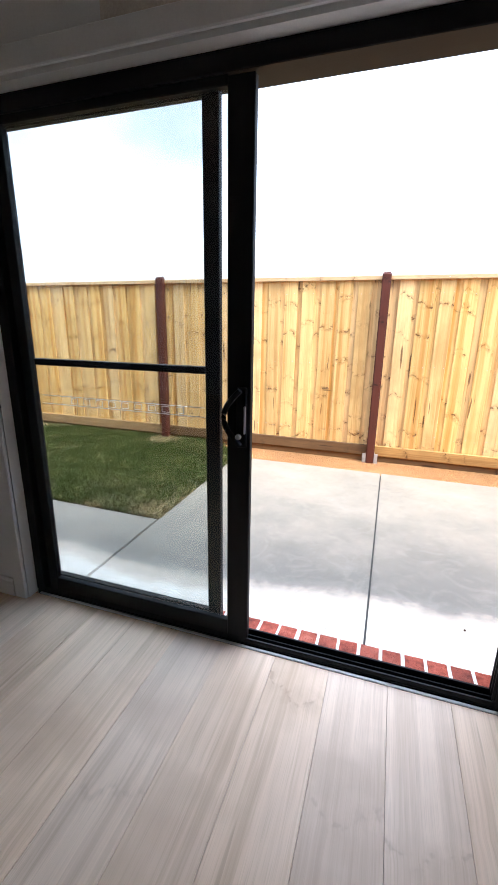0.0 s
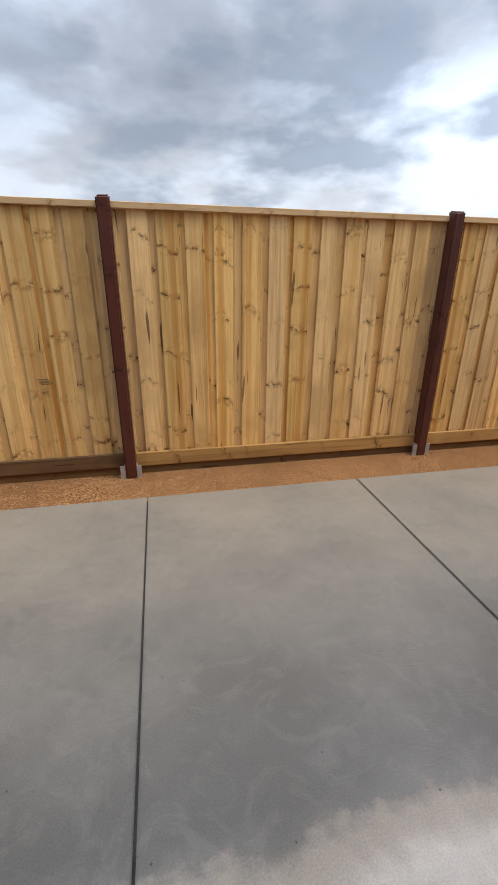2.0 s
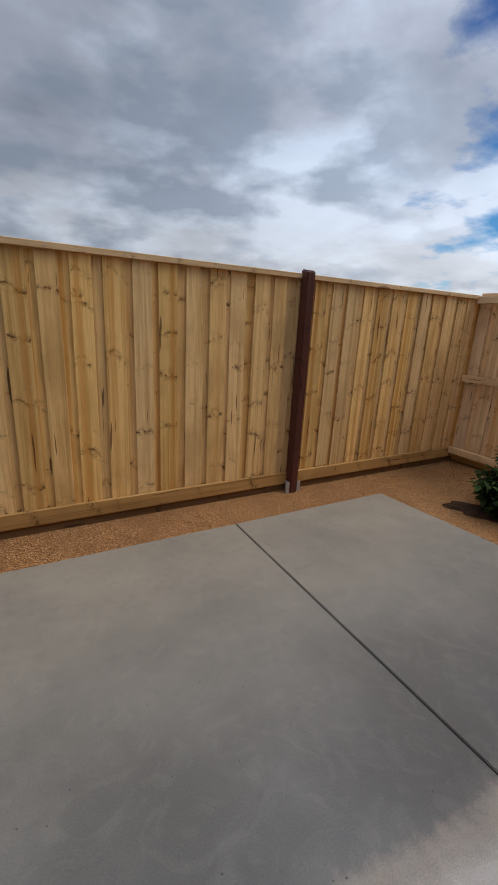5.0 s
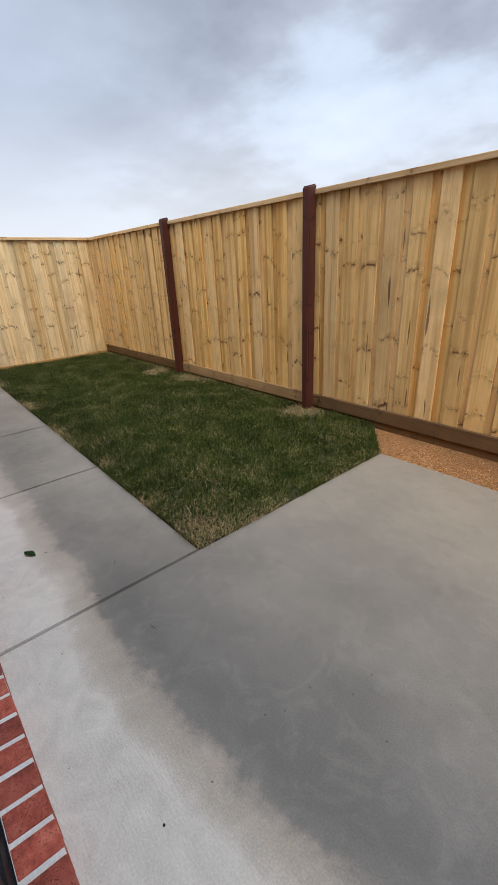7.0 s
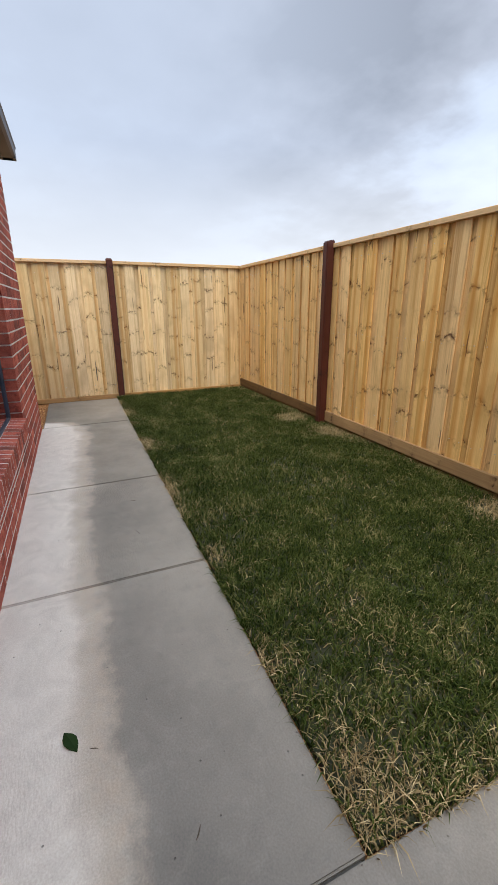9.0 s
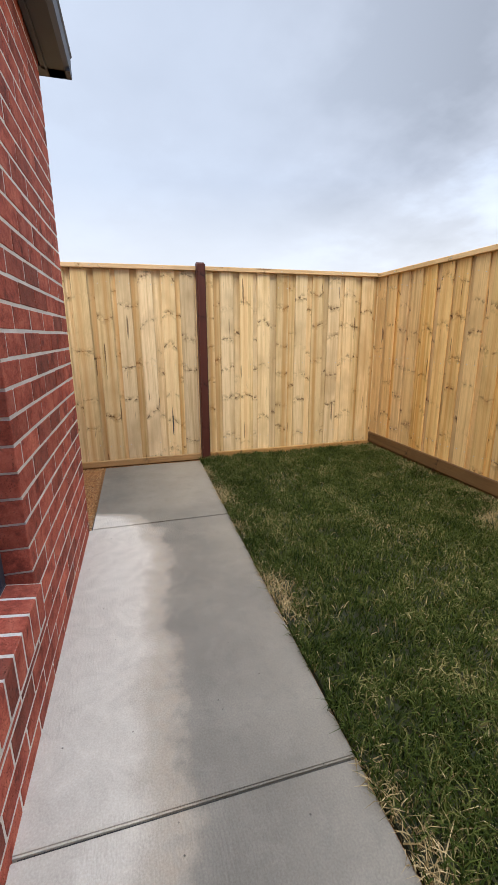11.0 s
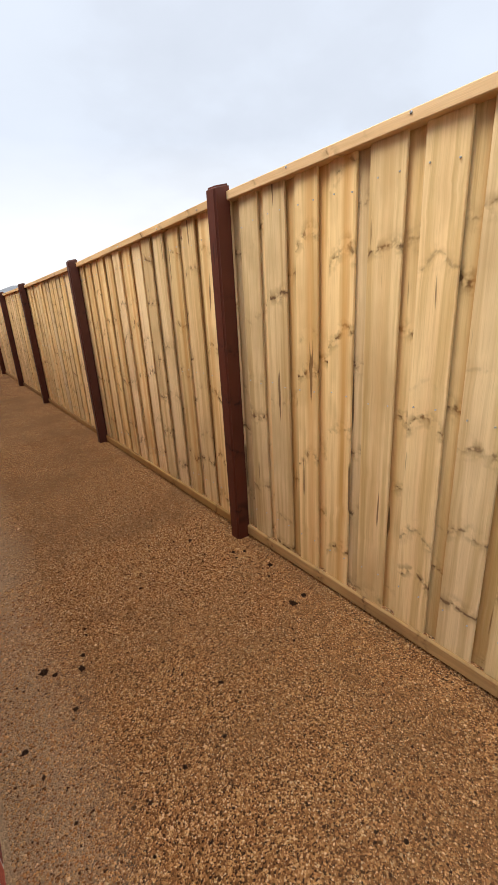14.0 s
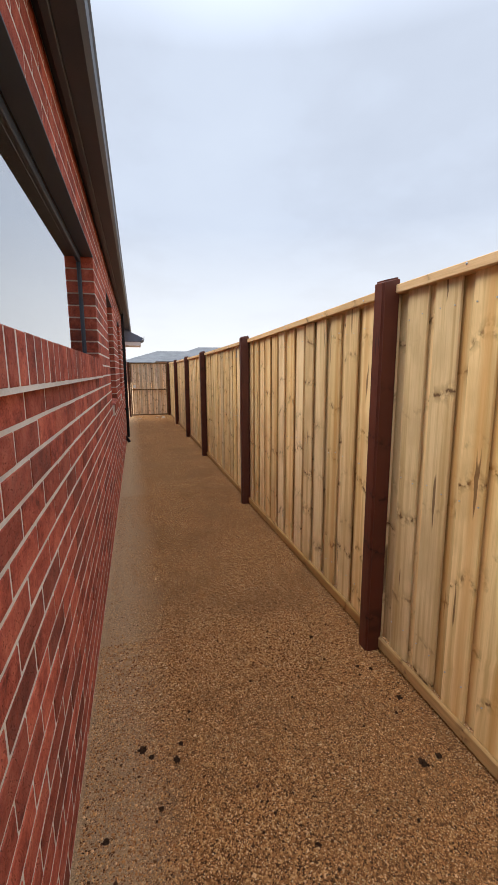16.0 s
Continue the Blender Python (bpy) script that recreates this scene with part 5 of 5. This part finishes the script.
shrub = thing("shrub", "small dense evergreen shrub with glossy dark leaves in fresh soil", "shrub", at=Matrix.Translation((SX, SY, -0.02)) @ Matrix.Diagonal((1.25, 1.25, 1.16, 1)))
stems, leaves = bmesh.new(), bmesh.new()
tips = []
for s in range(34):
    a, lean = rng.uniform(0, 6.28), rng.uniform(0.0, 0.85)
    h = rng.uniform(0.42, 0.56) * (1.0 - 0.78 * lean)
    pts = [Vector((0.012 * math.cos(a) + lean * 0.25 * (t / 5) ** 0.9 * math.cos(a), 0.012 * math.sin(a) + lean * 0.25 * (t / 5) ** 0.9 * math.sin(a), h * t / 5)) for t in range(6)]
    old = None
    for i, p in enumerate(pts):
        r = 0.006 * (1 - 0.14 * i)
        now = [stems.verts.new(p + Vector((r * math.cos(k * 2.094), r * math.sin(k * 2.094), 0))) for k in range(3)]
        if old:
            for k in range(3):
                stems.faces.new((old[k], old[(k + 1) % 3], now[(k + 1) % 3], now[k]))
        old = now
    for i in range(46):
        t = rng.uniform(0.05, 1.0)
        k = min(4, int(t * 5))
        tips.append((pts[k].lerp(pts[k + 1], t * 5 - k), t))
for p, t in tips:
    a, up = rng.uniform(0, 6.28), rng.uniform(-0.45, 0.75)
    size = rng.uniform(0.042, 0.085)
    d = Vector((math.cos(a) * math.cos(up), math.sin(a) * math.cos(up), math.sin(up)))
    side = d.cross(Vector((0, 0, 1))).normalized() * size * 0.27
    drop = Vector((0, 0, -0.18 * size))
    base = p + d * 0.008
    v = [leaves.verts.new(q) for q in (base, base + d * size * 0.5 + side, base + d * size + drop, base + d * size * 0.5 - side, base + d * size * 0.5 + Vector((0, 0, -0.06 * size)))]
    leaves.faces.new((v[0], v[1], v[4])), leaves.faces.new((v[1], v[2], v[4])), leaves.faces.new((v[2], v[3], v[4])), leaves.faces.new((v[3], v[0], v[4]))
part("stems", stems, TWIG, shrub, "thin brown stems")
part("foliage", leaves, LEAF, shrub, "small glossy dark green leaves")

# ---- small things ----
bm = bmesh.new()
line = [(-0.042, 0.0, 0.004), (-0.02, 0.0, 0.009), (0.0, 0.0, 0.011), (0.022, 0.0, 0.008), (0.042, 0.0, 0.003)]
wide = [0.002, 0.016, 0.021, 0.015, 0.001]
rows = [[bm.verts.new((x, s * w, z - abs(s) * 0.004)) for s in (-1, 0, 1)] for (x, _, z), w in zip(line, wide)]
for a, b in zip(rows, rows[1:]):
    for k in range(2):
        bm.faces.new((a[k], a[k + 1], b[k + 1], b[k]))
solid("fallen_leaf", bm, LEAF, "single dark green leaf fallen on the concrete path", "leaf", at=pose(-2.10, 1.785, 0.001, 0, 0, 25))


def clod(x, y, r, label):
    bm = bmesh.new()
    bmesh.ops.create_icosphere(bm, subdivisions=3, radius=r * 0.85)
    for v in bm.verts:
        v.co *= 1.0 + 0.75 * noise.noise(v.co * (2.2 / r) + Vector((x * 9, y * 9, 0))) + 0.45 * noise.noise(v.co * (5.0 / r) + Vector((x * 9, y * 9, 3)))
        v.co.z *= 0.5
    solid("soil_clod", bm, SOIL, label, "soil", group="soil clods", at=Matrix.Translation((x, y, -0.03 + r * 0.35)))


for x, y, r in ((-7.187, -0.363, 0.012), (-6.389, 0.129, 0.010), (-6.365, 0.198, 0.014), (-6.236, 0.12, 0.017), (-7.286, 0.473, 0.018), (-7.366, 0.465, 0.013), (-7.318, -0.077, 0.010), (-7.374, -0.043, 0.009), (-7.40, 0.163, 0.013), (-6.114, 0.428, 0.011), (-7.30, -0.02, 0.008), (-6.27, 0.16, 0.011)):
    clod(x, y, r, "dark clod of soil lying on the gravel")
for x, y, r in ((0.483, 1.910, 0.006), (-0.62, 1.72, 0.004), (1.35, 1.86, 0.005)):
    bm = bmesh.new()
    bmesh.ops.create_icosphere(bm, subdivisions=1, radius=r)
    for v in bm.verts:
        v.co *= 1.0 + 0.4 * noise.noise(v.co * 300 + Vector((x, y, 0)))
    solid("pebble", bm, SOIL, "dark crumb on the concrete slab", "pebble", group="crumbs on the patio", at=Matrix.Translation((x, y, r * 0.5)))
for x, y, r in ((-6.45, -12.2, 0.05), (-7.2, -12.3, 0.06), (-7.0, -12.35, 0.03)):
    bm = bmesh.new()
    bmesh.ops.create_icosphere(bm, subdivisions=2, radius=r)
    for v in bm.verts:
        v.co *= 1.0 + 0.6 * noise.noise(v.co * (2.0 / r) + Vector((x, y, 0)))
        v.co.z *= 0.35
    solid("mortar_lump", bm, MORTAR, "pale lump of dried mortar on the gravel by the gate", "rubble", group="mortar lumps", at=Matrix.Translation((x, y, -0.03 + r * 0.2)))
# a lumpy fillet of mortar where the rear wall meets the paving
bm = bmesh.new()
n = 150
rows = []
for i in range(n + 1):
    x = -5.99 + i * (4.36 / n)
    reach = 0.012 + 0.012 * noise.noise((x * 5.0, 0.0, 2.0)) + 0.010 * noise.noise((x * 17.0, 0.0, 5.0))
    rise = 0.022 + 0.014 * noise.noise((x * 6.0, 3.0, 0.0)) + 0.008 * noise.noise((x * 21.0, 1.0, 0.0))
    y = 1.567 - (x + 6.005) * 0.0175
    rows.append([bm.verts.new(p) for p in ((x, y - 0.004, 0.001), (x, y + 0.010 + max(0.004, reach), 0.001), (x, y + 0.006 + max(0.002, reach * 0.5), max(0.006, rise * 0.6)), (x, y - 0.004, max(0.010, rise)))])
for a, b in zip(rows, rows[1:]):
    for k in range(3):
        bm.faces.new((a[k], b[k], b[k + 1], a[k + 1]))
bmesh.ops.recalc_face_normals(bm, faces=bm.faces)
part("mortar_fillet", bm, MORTAR, wall_n, "rough grey mortar smeared along the foot of the wall")


def sliver(name, label, category, x, y, turn, length, wide, mat):
    """A thin bent twig or blade lying on the paving."""
    bm = bmesh.new()
    old = None
    for i in range(6):
        s = i / 5
        w = wide * (0.4 + 1.2 * s * (1 - s) * 2)
        c = Vector((length * (s - 0.5), 0.18 * length * s * (1 - s), 0.003))
        now = [bm.verts.new(c + Vector((0, w * a, w * b))) for a, b in ((-1, 0), (0, 1), (1, 0), (0, -0.6))]
        if old:
            for k in range(4):
                bm.faces.new((old[k], old[(k + 1) % 4], now[(k + 1) % 4], now[k]))
        else:
            bm.faces.new(now[::-1])
        old = now
    bm.faces.new(old)
    solid(name, bm, mat, label, category, group="litter on the paving", at=pose(x, y, 0, 0, 0, turn))


for x, y, turn, length in ((-1.72, 2.08, -35, 0.035), (-2.05, 1.85, 70, 0.025), (-3.3, 2.18, 20, 0.05), (-3.75, 2.22, 60, 0.04), (-1.22, 2.02, 10, 0.03), (-1.55, 1.93, 50, 0.03)):
    sliver("twig", "thin dark twig lying on the concrete", "twig", x, y, turn, length, 0.0017, TWIG)
# black sealant left in the joint by the door
sliver("sealant_scrap", "black scrap of sealant lodged in the slab joint", "sealant", 1.604, 1.84, 90, 0.07, 0.006, BLACK)
